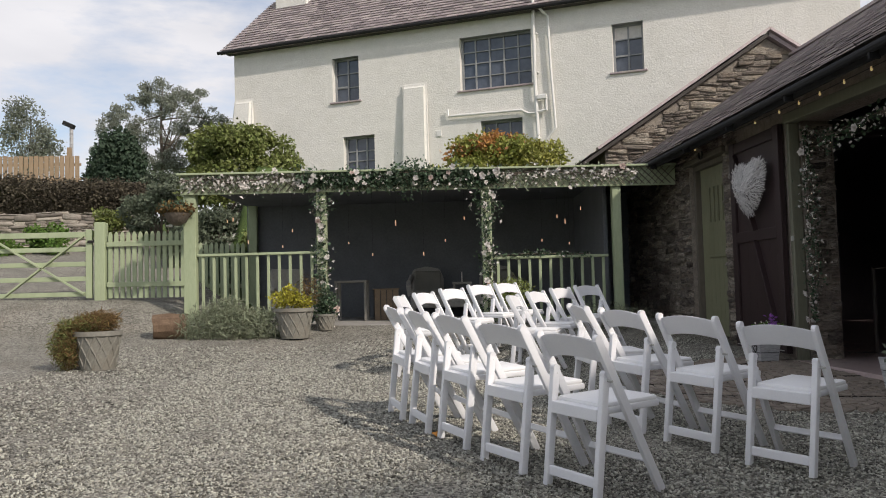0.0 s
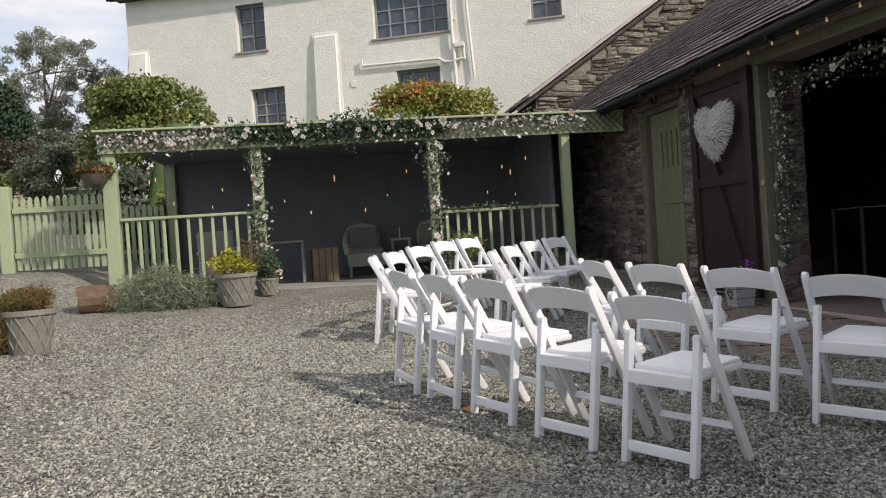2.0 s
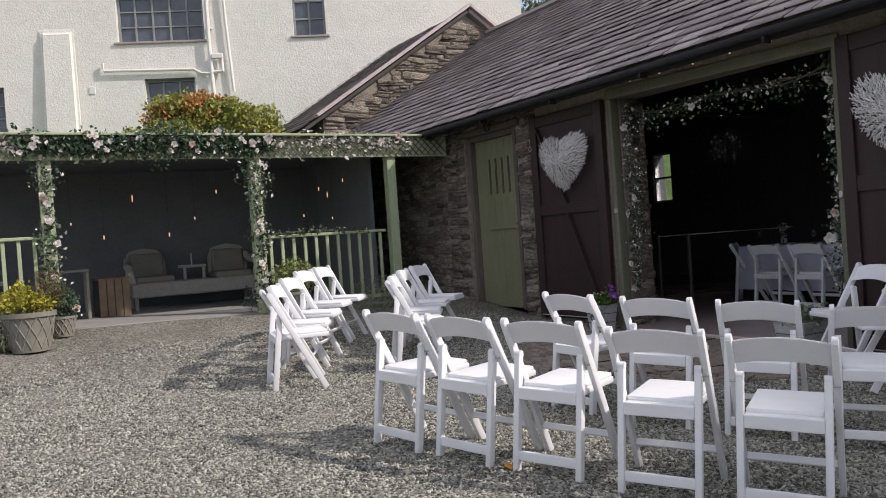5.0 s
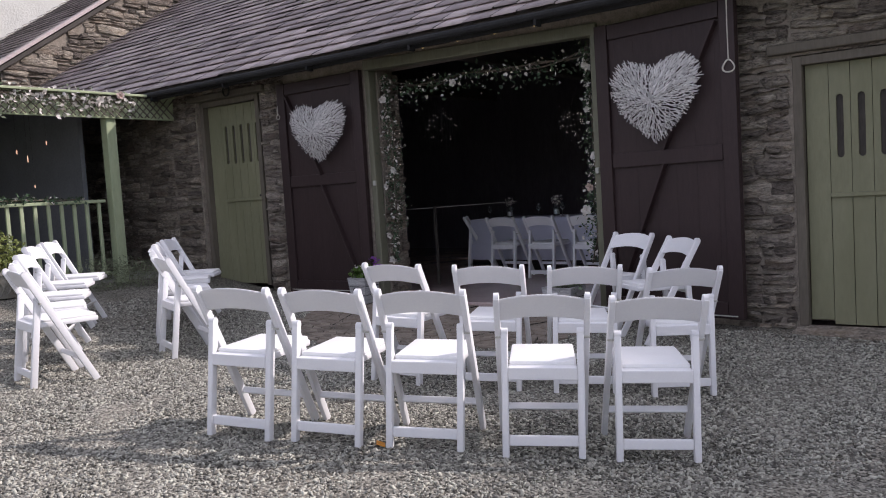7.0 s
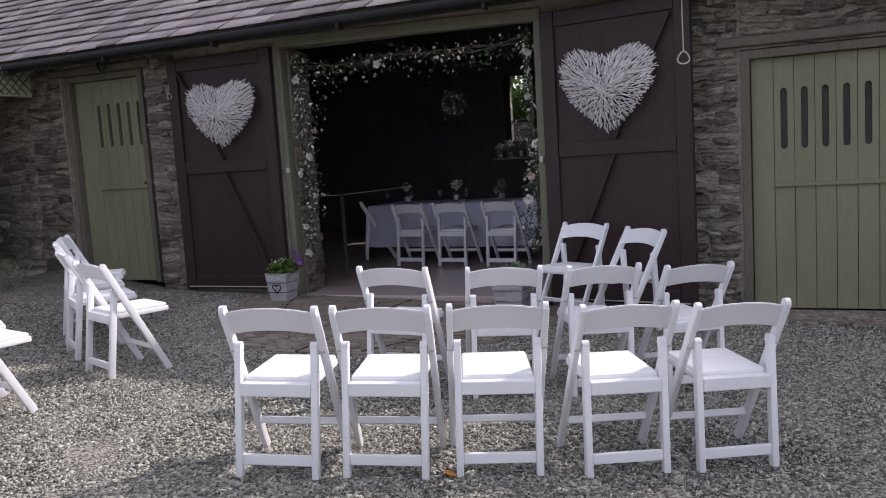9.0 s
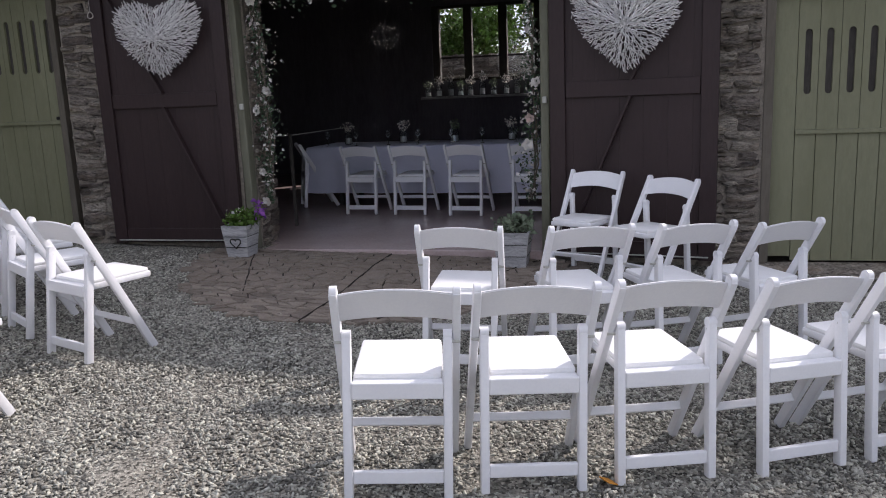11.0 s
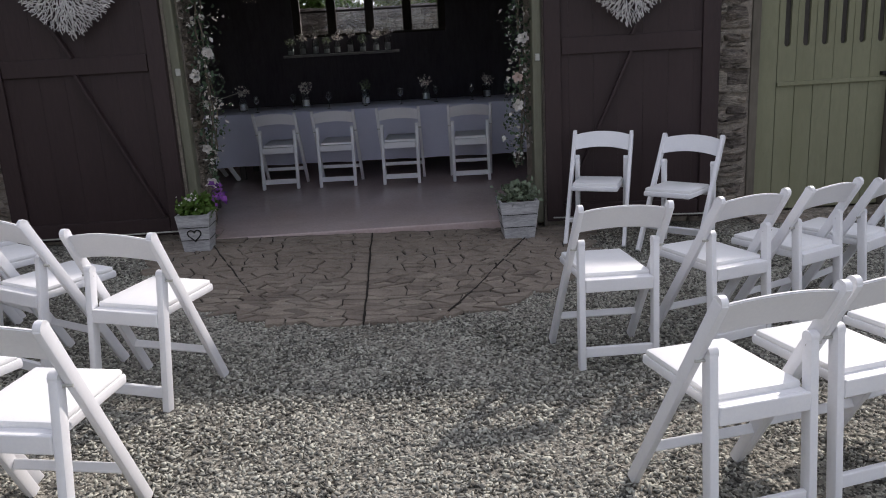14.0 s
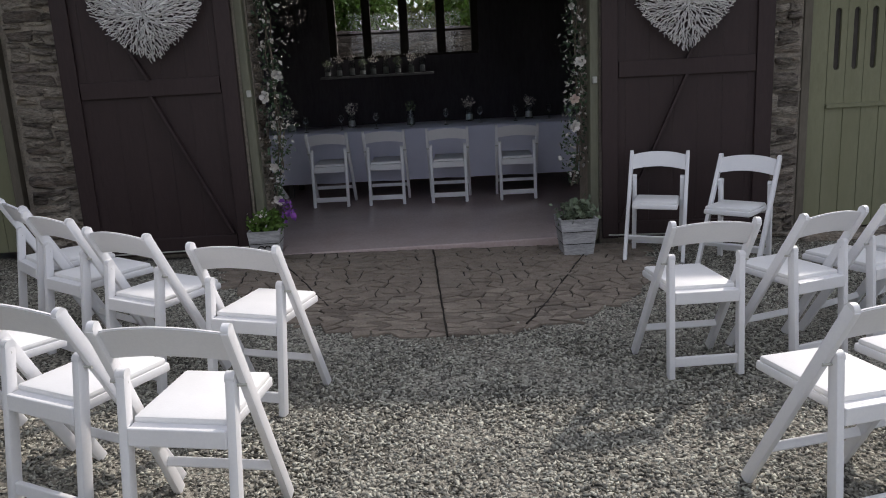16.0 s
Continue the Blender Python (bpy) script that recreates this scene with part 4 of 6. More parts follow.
# ---------------------------------------------------------------- folding chairs
def folding_chair():
    c = thing("folding_chair", "white resin folding chair with a padded vinyl seat", "chair", group="wedding chairs")
    hw, rw = 0.213, 0.181
    top, foot = Vector((0, -0.03, 0.795)), Vector((0, 0.412, 0.0))
    for s in (-1, 1):
        bm = bmesh.new()
        d = (top - foot).normalized()
        beam(bm, (s * hw, foot.y, 0.0) , (s * hw, top.y, top.z - 0.01), 0.029, 0.048, (0, -1, 0.0), 0.007)
        tube(bm, [(s * hw - 0.012, top.y + 0.006, top.z - 0.016), (s * hw + 0.012, top.y + 0.006, top.z - 0.016)], 0.023, 12)
        smooth(part("front_leg", bm, CHAIRW, c))
        bm = bmesh.new()
        beam(bm, (s * rw, 0.0, 0.0), (s * rw, 0.055, 0.60), 0.033, 0.044, (0, -1, 0), 0.007)
        tube(bm, [(s * rw - 0.016, 0.055, 0.60), (s * rw + 0.016, 0.055, 0.60)], 0.022, 12)
        smooth(part("rear_leg", bm, CHAIRW, c))
        bm = bmesh.new()
        tube(bm, [(s * (rw - 0.016), 0.052, 0.575), (s * (hw + 0.014), 0.062, 0.575)], 0.006, 8)
        part("pivot", bm, STEEL, c)
    # arched back slat between the long legs
    bm = bmesh.new()
    N = 14
    grid = []
    for i in range(N + 1):
        u = -1 + 2 * i / N
        arch = 0.026 * (1 - u * u)
        bow = -0.018 * (1 - u * u)
        x = u * (hw - 0.008)
        zt, zb = 0.768 + arch, 0.658 + arch * 0.9
        yy = lambda z: -0.03 + (0.795 - z) * 0.556 + bow
        grid.append([bm.verts.new((x, yy(zb) - 0.009, zb)), bm.verts.new((x, yy(zt) - 0.009, zt)), bm.verts.new((x, yy(zt) + 0.011, zt)), bm.verts.new((x, yy(zb) + 0.011, zb))])
    for a, b in zip(grid, grid[1:]):
        for k in range(4):
            bm.faces.new((a[k], a[(k + 1) % 4], b[(k + 1) % 4], b[k]))
    bm.faces.new(grid[0][::-1])
    bm.faces.new(grid[-1])
    bmesh.ops.recalc_face_normals(bm, faces=bm.faces)
    bmesh.ops.bevel(bm, geom=[e for e in bm.edges if abs(e.verts[0].co.x - e.verts[1].co.x) > 0.01], offset=0.005, segments=2, affect="EDGES")
    smooth(part("backrest", bm, CHAIRW, c))
    bm = bmesh.new()
    box(bm, (0, 0.245, 0.425), (0.329, 0.43, 0.036), Matrix.Rotation(radians(1.5), 3, "X"), 0.009)
    smooth(part("seat_frame", bm, CHAIRW, c))
    part("seat_back_rail", bx((0, 0.022, 0.405), (0.33, 0.02, 0.062), None, 0.005), CHAIRW, c)
    bm = bmesh.new()
    box(bm, (0, 0.25, 0.452), (0.322, 0.395, 0.028), Matrix.Rotation(radians(1.5), 3, "X"), 0.012)
    smooth(part("seat_pad", bm, PADW, c, "smooth white vinyl pad"))
    part("rear_crossbar", bx((0, 0.007, 0.083), (0.33, 0.022, 0.05), None, 0.005), CHAIRW, c)
    part("front_stretcher", bx((0, 0.318, 0.168), (0.40, 0.018, 0.036), Matrix.Rotation(radians(-30), 3, "X"), 0.005), CHAIRW, c)
    return c


CHAIRS = [  # middle of the rear feet, and the turn
    (0.060, 6.094, -76), (0.222, 5.626, -73.6), (0.419, 5.153, -67.4), (0.661, 4.63, -60.5), (0.948, 4.18, -59),
    (1.43, 6.17, -85), (1.575, 5.52, -67), (1.83, 4.99, -60), (2.141, 4.487, -53),
    (1.231, 8.381, -109.6), (1.559, 8.986, -123), (1.918, 9.45, -129), (2.30, 9.80, -140),
    (0.084, 8.371, -100.3), (0.335, 8.90, -119), (0.663, 9.43, -129), (1.03, 10.0, -132.4), (1.40, 10.41, -133.4),
]
first = folding_chair()
GROW = Matrix.Scale(1.008, 4)
rr = random.Random(2)
for k, (x, y, turn) in enumerate(CHAIRS):
    m = pose(x, y, float(ground_height(np.float64(x), np.float64(y))) + 0.002, 1.66, 1.2, 0) @ pose(0, 0, 0, 0, 0, turn) @ Matrix.Scale(0.995 if k < 5 else 1.0, 4)
    if k == 0:
        first.matrix_basis = m
    else:
        copy_thing(first, m)
for x, y, rz in ((4.007, 5.61, 69), (3.644, 5.048, 50)):
    c = copy_thing(first, pose(x, y, gz(x, y) + 0.002, 1.2, 0.8, 0) @ pose(0, 0, 0, 0, 0, rz) @ GROW)
    tagged(c, "white resin folding chair standing against the brown door", group="loose chairs")
for x, y, rz in ((6.36, 8.41, -94), (6.31, 7.81, -94), (6.24, 7.145, -95), (6.17, 6.42, -94), (7.1, 9.45, -150)):
    c = copy_thing(first, pose(x, y, 0.232, 0, 0, rz))
    tagged(c, "white folding chair drawn up to the dining table", group="chairs at the long table")

# ---------------------------------------------------------------- planters by the doorway
def box_planter(at, w, h, rz, label, flower, seed, marked):
    rs = np.random.RandomState(seed)
    p = thing("box_planter", label, "planter", at, rz, group="doorway planters")
    bm = bmesh.new()
    b, t = w * 0.37, w * 0.5
    for k in range(4):
        m = Matrix.Rotation(radians(90 * k), 4, "Z")
        vs = [m @ Vector(v) for v in ((-b, -b, 0), (b, -b, 0), (t, -t, h), (-t, -t, h), (-b + 0.015, -b + 0.015, 0), (b - 0.015, -b + 0.015, 0), (t - 0.018, -t + 0.018, h), (-t + 0.018, -t + 0.018, h))]
        v = [bm.verts.new(q) for q in vs]
        for f in ((0, 1, 2, 3), (5, 4, 7, 6), (3, 2, 6, 7), (0, 3, 7, 4), (1, 5, 6, 2), (0, 4, 5, 1)):
            bm.faces.new([v[i] for i in f])
    part("box", bm, GREYWOOD, p)
    for k in range(4):
        m = pose(0, 0, 0, 0, 0, 90 * k)
        for z in (0.36, 0.68):
            ob = part("board_joint", bx((0, -b - (t - b) * z - 0.001, h * z), (1.9 * (b + (t - b) * z), 0.004, 0.005)), IRON, p)
            ob.matrix_basis = m
    part("rim", bx((0, 0, h * 0.9), (t * 1.9, t * 1.9, 0.02)), SOIL, p, "dark potting soil")
    if marked:
        bm = bmesh.new()
        pts = [(16 * math.sin(a) ** 3, 13 * math.cos(a) - 5 * math.cos(2 * a) - 2 * math.cos(3 * a) - math.cos(4 * a)) for a in [2 * math.pi * k / 24 for k in range(25)]]
        tube(bm, [(x * w / 80, -b - (t - b) * (0.5 + z / 90) - 0.006, h * 0.5 + z * w / 80) for x, z in pts], 0.005, 6)
        part("heart_mark", bm, IRON, p, "dark painted heart outline")
    T = cloud_points(rs, [(0, 0, h + 0.03, w * 0.55, w * 0.55, 0.09), (0.05, 0.1, h + 0.05, w * 0.4, w * 0.4, 0.08)], 520, 0.1)
    leaves("foliage", T, 0.045, FRESHLEAF if flower else LEAFPALE, p, rs)
    if flower:
        T = cloud_points(rs, [(w * 0.75, 0.0, h + 0.13, 0.05, 0.05, 0.10)], 34, 0.1)
        leaves("petunia_clump", T, 0.05, PURPLE, p, rs)
        tagged(leaves("pale_flower_clump", cloud_points(rs, [(-0.05, 0.0, h + 0.09, 0.12, 0.12, 0.05)], 22, 0.2), 0.03, PETALW, p, rs), kind="stuff")


box_planter((3.97, 8.71, 0.225), 0.25, 0.30, -90, "limed wooden box planter with a heart and purple petunias", True, 3, True)
box_planter((4.0, 6.27, 0.155), 0.30, 0.31, -90, "limed wooden box planter with grey-green herbs", False, 4, False)

# ---------------------------------------------------------------- paved apron before the doorway
apron = tagged(new("pavement"), "fan of dark worn stone setts before the great doorway", "paving", kind="structure")
bm = bmesh.new()
rings = []
for r in range(13):
    pts = [(4.30 - 2.15 * r / 12 * math.sin(a), 7.38 + 1.72 * r / 12 * math.cos(a)) for a in [math.pi * k / 24 for k in range(25)]]
    rings.append([bm.verts.new((x, y, gz(x, y) + (0.010 if r < 12 else -0.01))) for x, y in pts])
for p, q in zip(rings, rings[1:]):
    for k in range(24):
        bm.faces.new((p[k], q[k], q[k + 1], p[k + 1]))
bmesh.ops.remove_doubles(bm, verts=bm.verts, dist=1e-4)
part("joint_bed", bm, SOILJOINT, apron)

# ---------------------------------------------------------------- the shelter (open-fronted pergola)
SH = Matrix.Translation((-3.15, 12.76, 0)) @ Matrix.Rotation(math.atan2(-0.05, 1.0), 4, "Z")
shelter = thing("garden_shelter", "sage green timber shelter with a lattice beam and dark inside", "pergola")
shelter.matrix_basis = SH
LEN, DEEP = 7.47, 3.6


def sx(x, y, z):
    return SH @ Vector((x, y, z))


for x, zb, zt, w in ((0.0, 0.6, 2.67, 0.19), (2.02, 0.5, 2.67, 0.15), (4.55, 0.4, 2.66, 0.15), (6.545, 0.3, 2.66, 0.135)):
    part("post", bx((x, 0, (zb + zt) / 2), (w, 0.15, zt - zb), None, 0.012), SAGE, shelter)
part("back_post", bx((0.10, DEEP, 1.70), (0.17, 0.14, 2.3), None, 0.01), SAGE, shelter)
bm = bmesh.new()
beam(bm, (-0.12, -0.09, 2.785), (LEN - 0.03, -0.09, 2.75), 0.05, 0.30)
part("front_beam", bm, SAGE, shelter)
bm = bmesh.new()
beam(bm, (-0.16, -0.12, 2.945), (LEN - 0.03, -0.12, 2.90), 0.16, 0.03, (0, 0, 1), 0.006)
part("beam_cap", bm, SAGE, shelter)
# lattice on the beam
for k in range(74):
    x = -0.1 + k * 0.1
    z0, z1 = 2.655 - 0.005 * x, 2.93 - 0.006 * x
    for s in (0.0, 0.26):
        bm = bmesh.new()
        beam(bm, (x + s, -0.125 - 0.012 * (s > 0), z0), (x + 0.26 - s, -0.125 - 0.012 * (s > 0), z1), 0.008, 0.022, (0, 1, 0))
        part("lattice_strip", bm, JAMBG, shelter)
part("roof_panel", bx((LEN / 2 - 0.03, DEEP / 2 + 0.1, 2.87), (LEN - 0.02, DEEP + 0.3, 0.05)), BLACKWALL, shelter)
part("back_wall", bx((3.70, DEEP + 0.12, 1.6), (7.48, 0.06, 2.6)), BLACKWALL, shelter, "dark blue-black back boarding")
part("side_wall", bx((LEN - 0.97, DEEP * 0.5 + 0.35, 1.6), (0.06, DEEP - 0.6, 2.6)), BLACKWALL, shelter)
# added dark panel that stands in for the shade of the open passage
part("passage_screen", bx((LEN - 0.46, 2.9, 1.6), (0.86, 0.05, 2.6)), BLACKWALL, shelter)
for x0, x1, dz in ((0.10, 1.94, 0.52), (4.63, 6.40, 0.36)):
    part("rail_top", bx(((x0 + x1) / 2, 0, 1.19 + dz), (x1 - x0, 0.09, 0.04), None, 0.008), SAGE, shelter)
    part("rail_bottom", bx(((x0 + x1) / 2, 0, 0.26 + dz), (x1 - x0, 0.06, 0.05), None, 0.006), SAGE, shelter)
    n = 11
    for k in range(n):
        part("baluster", bx((x0 + (x1 - x0) * (k + 0.5) / n, 0, 0.725 + dz), (0.042, 0.035, 0.89), None, 0.004), SAGE, shelter)
floor_s = tagged(part("floor_shelter", bx((LEN / 2, DEEP / 2 + 0.22, 0.517), (LEN - 0.1, DEEP + 0.42, 0.11), Matrix.Rotation(radians(0.9), 3, "Y")), mat("shelter_floor", (0.26, 0.25, 0.235), (0.38, 0.365, 0.34), scale=3, fine=50, rough=0.85, bump=0.4)), "grey worn stone floor of the shelter", "floor", kind="structure")
floor_s.matrix_basis = SH

# wicker love seat with a middle table
seat = thing("wicker_loveseat", "grey wicker double seat with cushions and a middle table", "sofa", tuple(sx(4.20, 3.0, 0.567)), -3)
seat.matrix_basis = seat.matrix_basis @ Matrix.Scale(1.07, 4)
for s in (-1, 1):
    bm = bmesh.new()
    prof = [(-0.30, 0.42), (0.30, 0.42), (0.31, 0.75), (0.24, 0.92), (0.0, 0.97), (-0.24, 0.92), (-0.31, 0.75)]
    prism(bm, prof, 0.24, 0.30)
    bmesh.ops.bevel(bm, geom=bm.edges[:], offset=0.02, segments=2, affect="EDGES")
    ob = part("backrest", bm, WICKER, seat)
    ob.matrix_basis = pose(s * 0.58, 0, 0, -8, 0, -s * 8)
    part("cushion", bx((s * 0.58, -0.02, 0.44), (0.56, 0.56, 0.11), None, 0.04), CUSHION, seat)
    ob = part("back_cushion", bx((0, 0.18, 0.66), (0.5, 0.10, 0.42), None, 0.04), CUSHION, seat)
    ob.matrix_basis = pose(s * 0.58, 0, 0, -8, 0, -s * 8)
    bm = bmesh.new()
    tube(bm, [(s * 0.90, -0.33, 0.4), (s * 0.93, -0.34, 0.56), (s * 0.93, -0.25, 0.63), (s * 0.93, 0.1, 0.65), (s * 0.90, 0.27, 0.74)], 0.05, 8)
    part("arm", bm, WICKER, seat)
part("base", bx((0, 0, 0.29), (1.82, 0.64, 0.22), None, 0.03), WICKER, seat)
part("middle_table", bx((0, -0.02, 0.60), (0.34, 0.5, 0.04), None, 0.012), WICKER, seat)
for s in (-1, 1):
    part("table_leg", bx((s * 0.14, -0.2, 0.49), (0.04, 0.04, 0.2)), WICKER, seat)
    for y in (-0.28, 0.28):
        part("leg", bx((s * 0.86, y, 0.1), (0.05, 0.05, 0.2), None, 0.01), WICKER, seat)
cn = thing("candle", "slim white candle standing on the wicker table", "candle", tuple(sx(4.20, 2.97, 1.232)))
bm = bmesh.new()
tube(bm, [(0, 0, 0), (0, 0, 0.19)], 0.012, 8)
part("stick", bm, PETALW, cn)
# small table and crate beside the seat
tb = thing("side_table", "small grey wooden table inside the shelter", "table", tuple(sx(2.26, 1.75, 0.592)), -3)
part("tabletop", bx((0, 0, 0.68), (0.56, 0.5, 0.035), None, 0.008), CUSHION, tb)
for x in (-0.25, 0.25):
    for y in (-0.22, 0.22):
        part("leg", bx((x, y, 0.33), (0.045, 0.045, 0.66), None, 0.006), CUSHION, tb)
cr = thing("wooden_crate", "brown slatted wooden crate on the shelter floor", "crate", tuple(sx(2.84, 1.85, 0.584)), 4)
for k in range(4):
    part("slat", bx((-0.16 + 0.107 * k, -0.2, 0.27), (0.095, 0.015, 0.54), None, 0.004), TERRACOTTA, cr)
part("carcass", bx((0, 0.01, 0.27), (0.42, 0.40, 0.52)), DARKTIMBER, cr)
part("lid", bx((0, 0, 0.545), (0.46, 0.44, 0.02), None, 0.004), TERRACOTTA, cr)
ac = thing("wicker_armchair", "grey wicker armchair in the shelter's shade", "chair", tuple(sx(1.1, 2.0, 0.612)), 12)
part("seat", bx((0, 0, 0.3), (0.6, 0.58, 0.26), None, 0.04), WICKER, ac)
part("backrest", bx((0, 0.27, 0.62), (0.6, 0.07, 0.62), Matrix.Rotation(radians(-8), 3, "X"), 0.03), WICKER, ac)
for s in (-1, 1):
    part("arm", bx((s * 0.29, 0, 0.56), (0.08, 0.5, 0.06), None, 0.02), WICKER, ac)
    for y in (-0.24, 0.24):
        part("leg", bx((s * 0.26, y, 0.1), (0.05, 0.05, 0.2)), WICKER, ac)

# hanging candle lanterns in the shade
def lantern(x, y, z, h):
    p = sx(x, y, z)
    l = thing("hanging_lantern", "tiny glowing candle lamp hung on a thin wire", "lantern", tuple(p), group="hanging lamps")
    bm = bmesh.new()
    tube(bm, [(0, 0, h * 0.5), (0, 0, 2.86 - p.z)], 0.0015, 4)
    part("wire", bm, IRON, l)
    bm = bmesh.new()
    lathe(bm, [(0.003, -h / 2), (0.007, -h / 4), (0.007, h / 4), (0.002, h / 2)], 8)
    part("flame", bm, FLAME, l, "warm orange glow")


for x, y, z, h in ((0.32, 0.9, 2.31, 0.05), (0.40, 0.95, 2.34, 0.07), (1.39, 0.9, 2.13, 0.06), (0.66, 0.9, 1.96, 0.07), (1.23, 0.9, 1.87, 0.05), (2.32, 0.9, 1.90, 0.04),
                   (2.71, 0.9, 1.70, 0.06), (3.10, 0.9, 2.21, 0.10), (3.55, 0.9, 1.69, 0.06), (3.91, 0.9, 1.90, 0.04), (4.23, 0.9, 2.26, 0.06), (5.76, 0.9, 2.25, 0.06),
                   (5.89, 0.9, 2.16, 0.09), (6.15, 0.9, 2.37, 0.06), (5.5, 0.9, 1.86, 0.05), (5.95, 0.9, 1.80, 0.04)):
    lantern(x, y, z, h)


# ---------------------------------------------------------------- climbing roses
def rose_mesh():
    rr = random.Random(8)
    bm = bmesh.new()
    for ring, n, r, tilt in ((0, 5, 1.0, 25), (1, 5, 0.8, 48), (2, 4, 0.55, 68), (3, 3, 0.3, 82)):
        for k in range(n):
            a = 360 * k / n + 35 * ring + rr.uniform(-8, 8)
            m = pose(0, 0, 0, 0, 0, a) @ pose(0, 0, 0.08 * ring, 0, -tilt, 0)
            v = [bm.verts.new(m @ Vector(p)) for p in ((0, -0.12, 0), (0, 0.12, 0), (r * 0.6, 0.42 * r, 0.10 * r), (r, 0.22 * r, 0.0), (r, -0.22 * r, 0.0), (r * 0.6, -0.42 * r, 0.10 * r))]
            bm.faces.new(v)
    me = bpy.data.meshes.new("rose_bloom")
    bm.to_mesh(me)
    bm.free()
    return me


ROSEW, ROSEP = rose_mesh(), rose_mesh()
ROSEW.materials.append(PETALW)
ROSEP.materials.append(PETALP)


def vine(name, label, path, width, n_leaf, n_blossom, roses, seed, leafm=LEAFDARK, size=0.055, thick=0.09, blossom_size=0.05, drop=0.0):
    """A garland along path: stems, leaves, small blossoms, and full roses as parts. roses: how many face the yard side given by 'face'."""
    rs = np.random.RandomState(seed)
    g = thing(name, label, "climbing rose", group="rose garlands")
    P = np.array(path, float)
    seg = np.linalg.norm(np.diff(P, axis=0), axis=1)
    cum = np.r_[0, np.cumsum(seg)]

    def along(n, w):
        s = rs.uniform(0, cum[-1], n)
        q = np.stack([np.interp(s, cum, P[:, k]) for k in range(3)], -1)
        clump = 0.65 + 0.5 * np.sin(s * 5.1 + seed) * np.sin(s * 2.3 + 1)
        return q + rs.normal(size=(n, 3)) * np.array(w) * clump[:, None] - np.array([0, 0, drop]) * rs.uniform(0, 1, n)[:, None] ** 3

    bm = bmesh.new()
    for k in range(3):
        S = np.linspace(0, cum[-1], max(4, int(cum[-1] / 0.25)))
        q = np.stack([np.interp(S, cum, P[:, j]) for j in range(3)], -1) + rs.normal(size=(len(S), 3)) * np.array(width) * 0.35
        tube(bm, [tuple(v) for v in q], 0.008, 5, 0.004)
    part("stem", bm, BARK, g)
    leaves("leaves", along(n_leaf, width), size, leafm, g, rs)
    if n_blossom:
        leaves("blossoms", along(n_blossom, np.array(width) * 1.1), blossom_size, BLOSSOM, g, rs)
    T = along(roses, np.array(width) * 0.8)
    for k, t in enumerate(T):
        ob = meshed("rose_bloom", ROSEP if rs.uniform() < 0.16 else ROSEW, None, g)
        face = FACE[name]
        ob.matrix_basis = Matrix.Translation(Vector(t) + Vector(face) * (max(width) * 0.7)) @ Vector(face).to_track_quat("Z", "Y").to_matrix().to_4x4() @ pose(0, 0, 0, rs.uniform(-35, 35), rs.uniform(-35, 35), rs.uniform(0, 360)) @ Matrix.Scale(rs.uniform(0.038, 0.058), 4)
    return g


FACE = {"post_roses": (0, -1, 0), "beam_roses": (0, -1, 0), "doorway_roses": (-1, 0, 0), "rail_ivy": (0, -1, 0)}
for x, sd in ((2.02, 51), (4.55, 52)):
    vine("post_roses", "climbing white roses with dense leaves round a shelter post", [tuple(sx(x, -0.06, z)) for z in (0.65, 1.25, 1.9, 2.5, 2.9)], (0.105, 0.07, 0.08), 1250, 330, 17, sd, size=0.058, blossom_size=0.055)
vine("beam_roses", "thick white rose swag along the shelter's front beam", [tuple(sx(x, -0.16, 2.85 + 0.02 * math.sin(x * 4))) for x in np.linspace(1.75, 4.75, 13)], (0.07, 0.07, 0.10), 3600, 300, 26, 53, size=0.064, blossom_size=0.055, drop=0.16)
for a, b, sd in ((-0.1, 1.8, 54), (4.7, 6.85, 55)):
    vine("beam_roses", "sparse dried pale blossom twined through the lattice beam", [tuple(sx(x, -0.15, 2.84 + 0.03 * math.sin(x * 6))) for x in np.linspace(a, b, 11)], (0.05, 0.04, 0.075), 300, 420, 7, sd, leafm=LEAFPALE, size=0.05, blossom_size=0.065, drop=0.14)
vine("rail_ivy", "thin ivy trailing along the shelter rail", [tuple(sx(x, -0.03, 1.59 + 0.02 * math.sin(5 * x))) for x in np.linspace(4.7, 6.1, 8)], (0.05, 0.04, 0.03), 330, 26, 0, 56, size=0.05)
for y, sd in ((8.64, 61), (6.16, 62)):
    vine("doorway_roses", "white rose garland climbing inside the great doorway", [(4.50, y + 0.03 * math.sin(3 * z), z) for z in (0.65, 1.2, 1.7, 2.2, 2.72)], (0.05, 0.065, 0.07), 800, 260, 6, sd, size=0.036, blossom_size=0.042)
vine("doorway_roses", "white rose garland arching under the doorway lintel", [(4.60, y, 2.66 - 0.06 * abs(math.sin(2.4 * (y - 6.2)))) for y in np.linspace(6.2, 8.6, 14)], (0.05, 0.10, 0.06), 420, 150, 1, 63, size=0.045, blossom_size=0.045, drop=0.2)

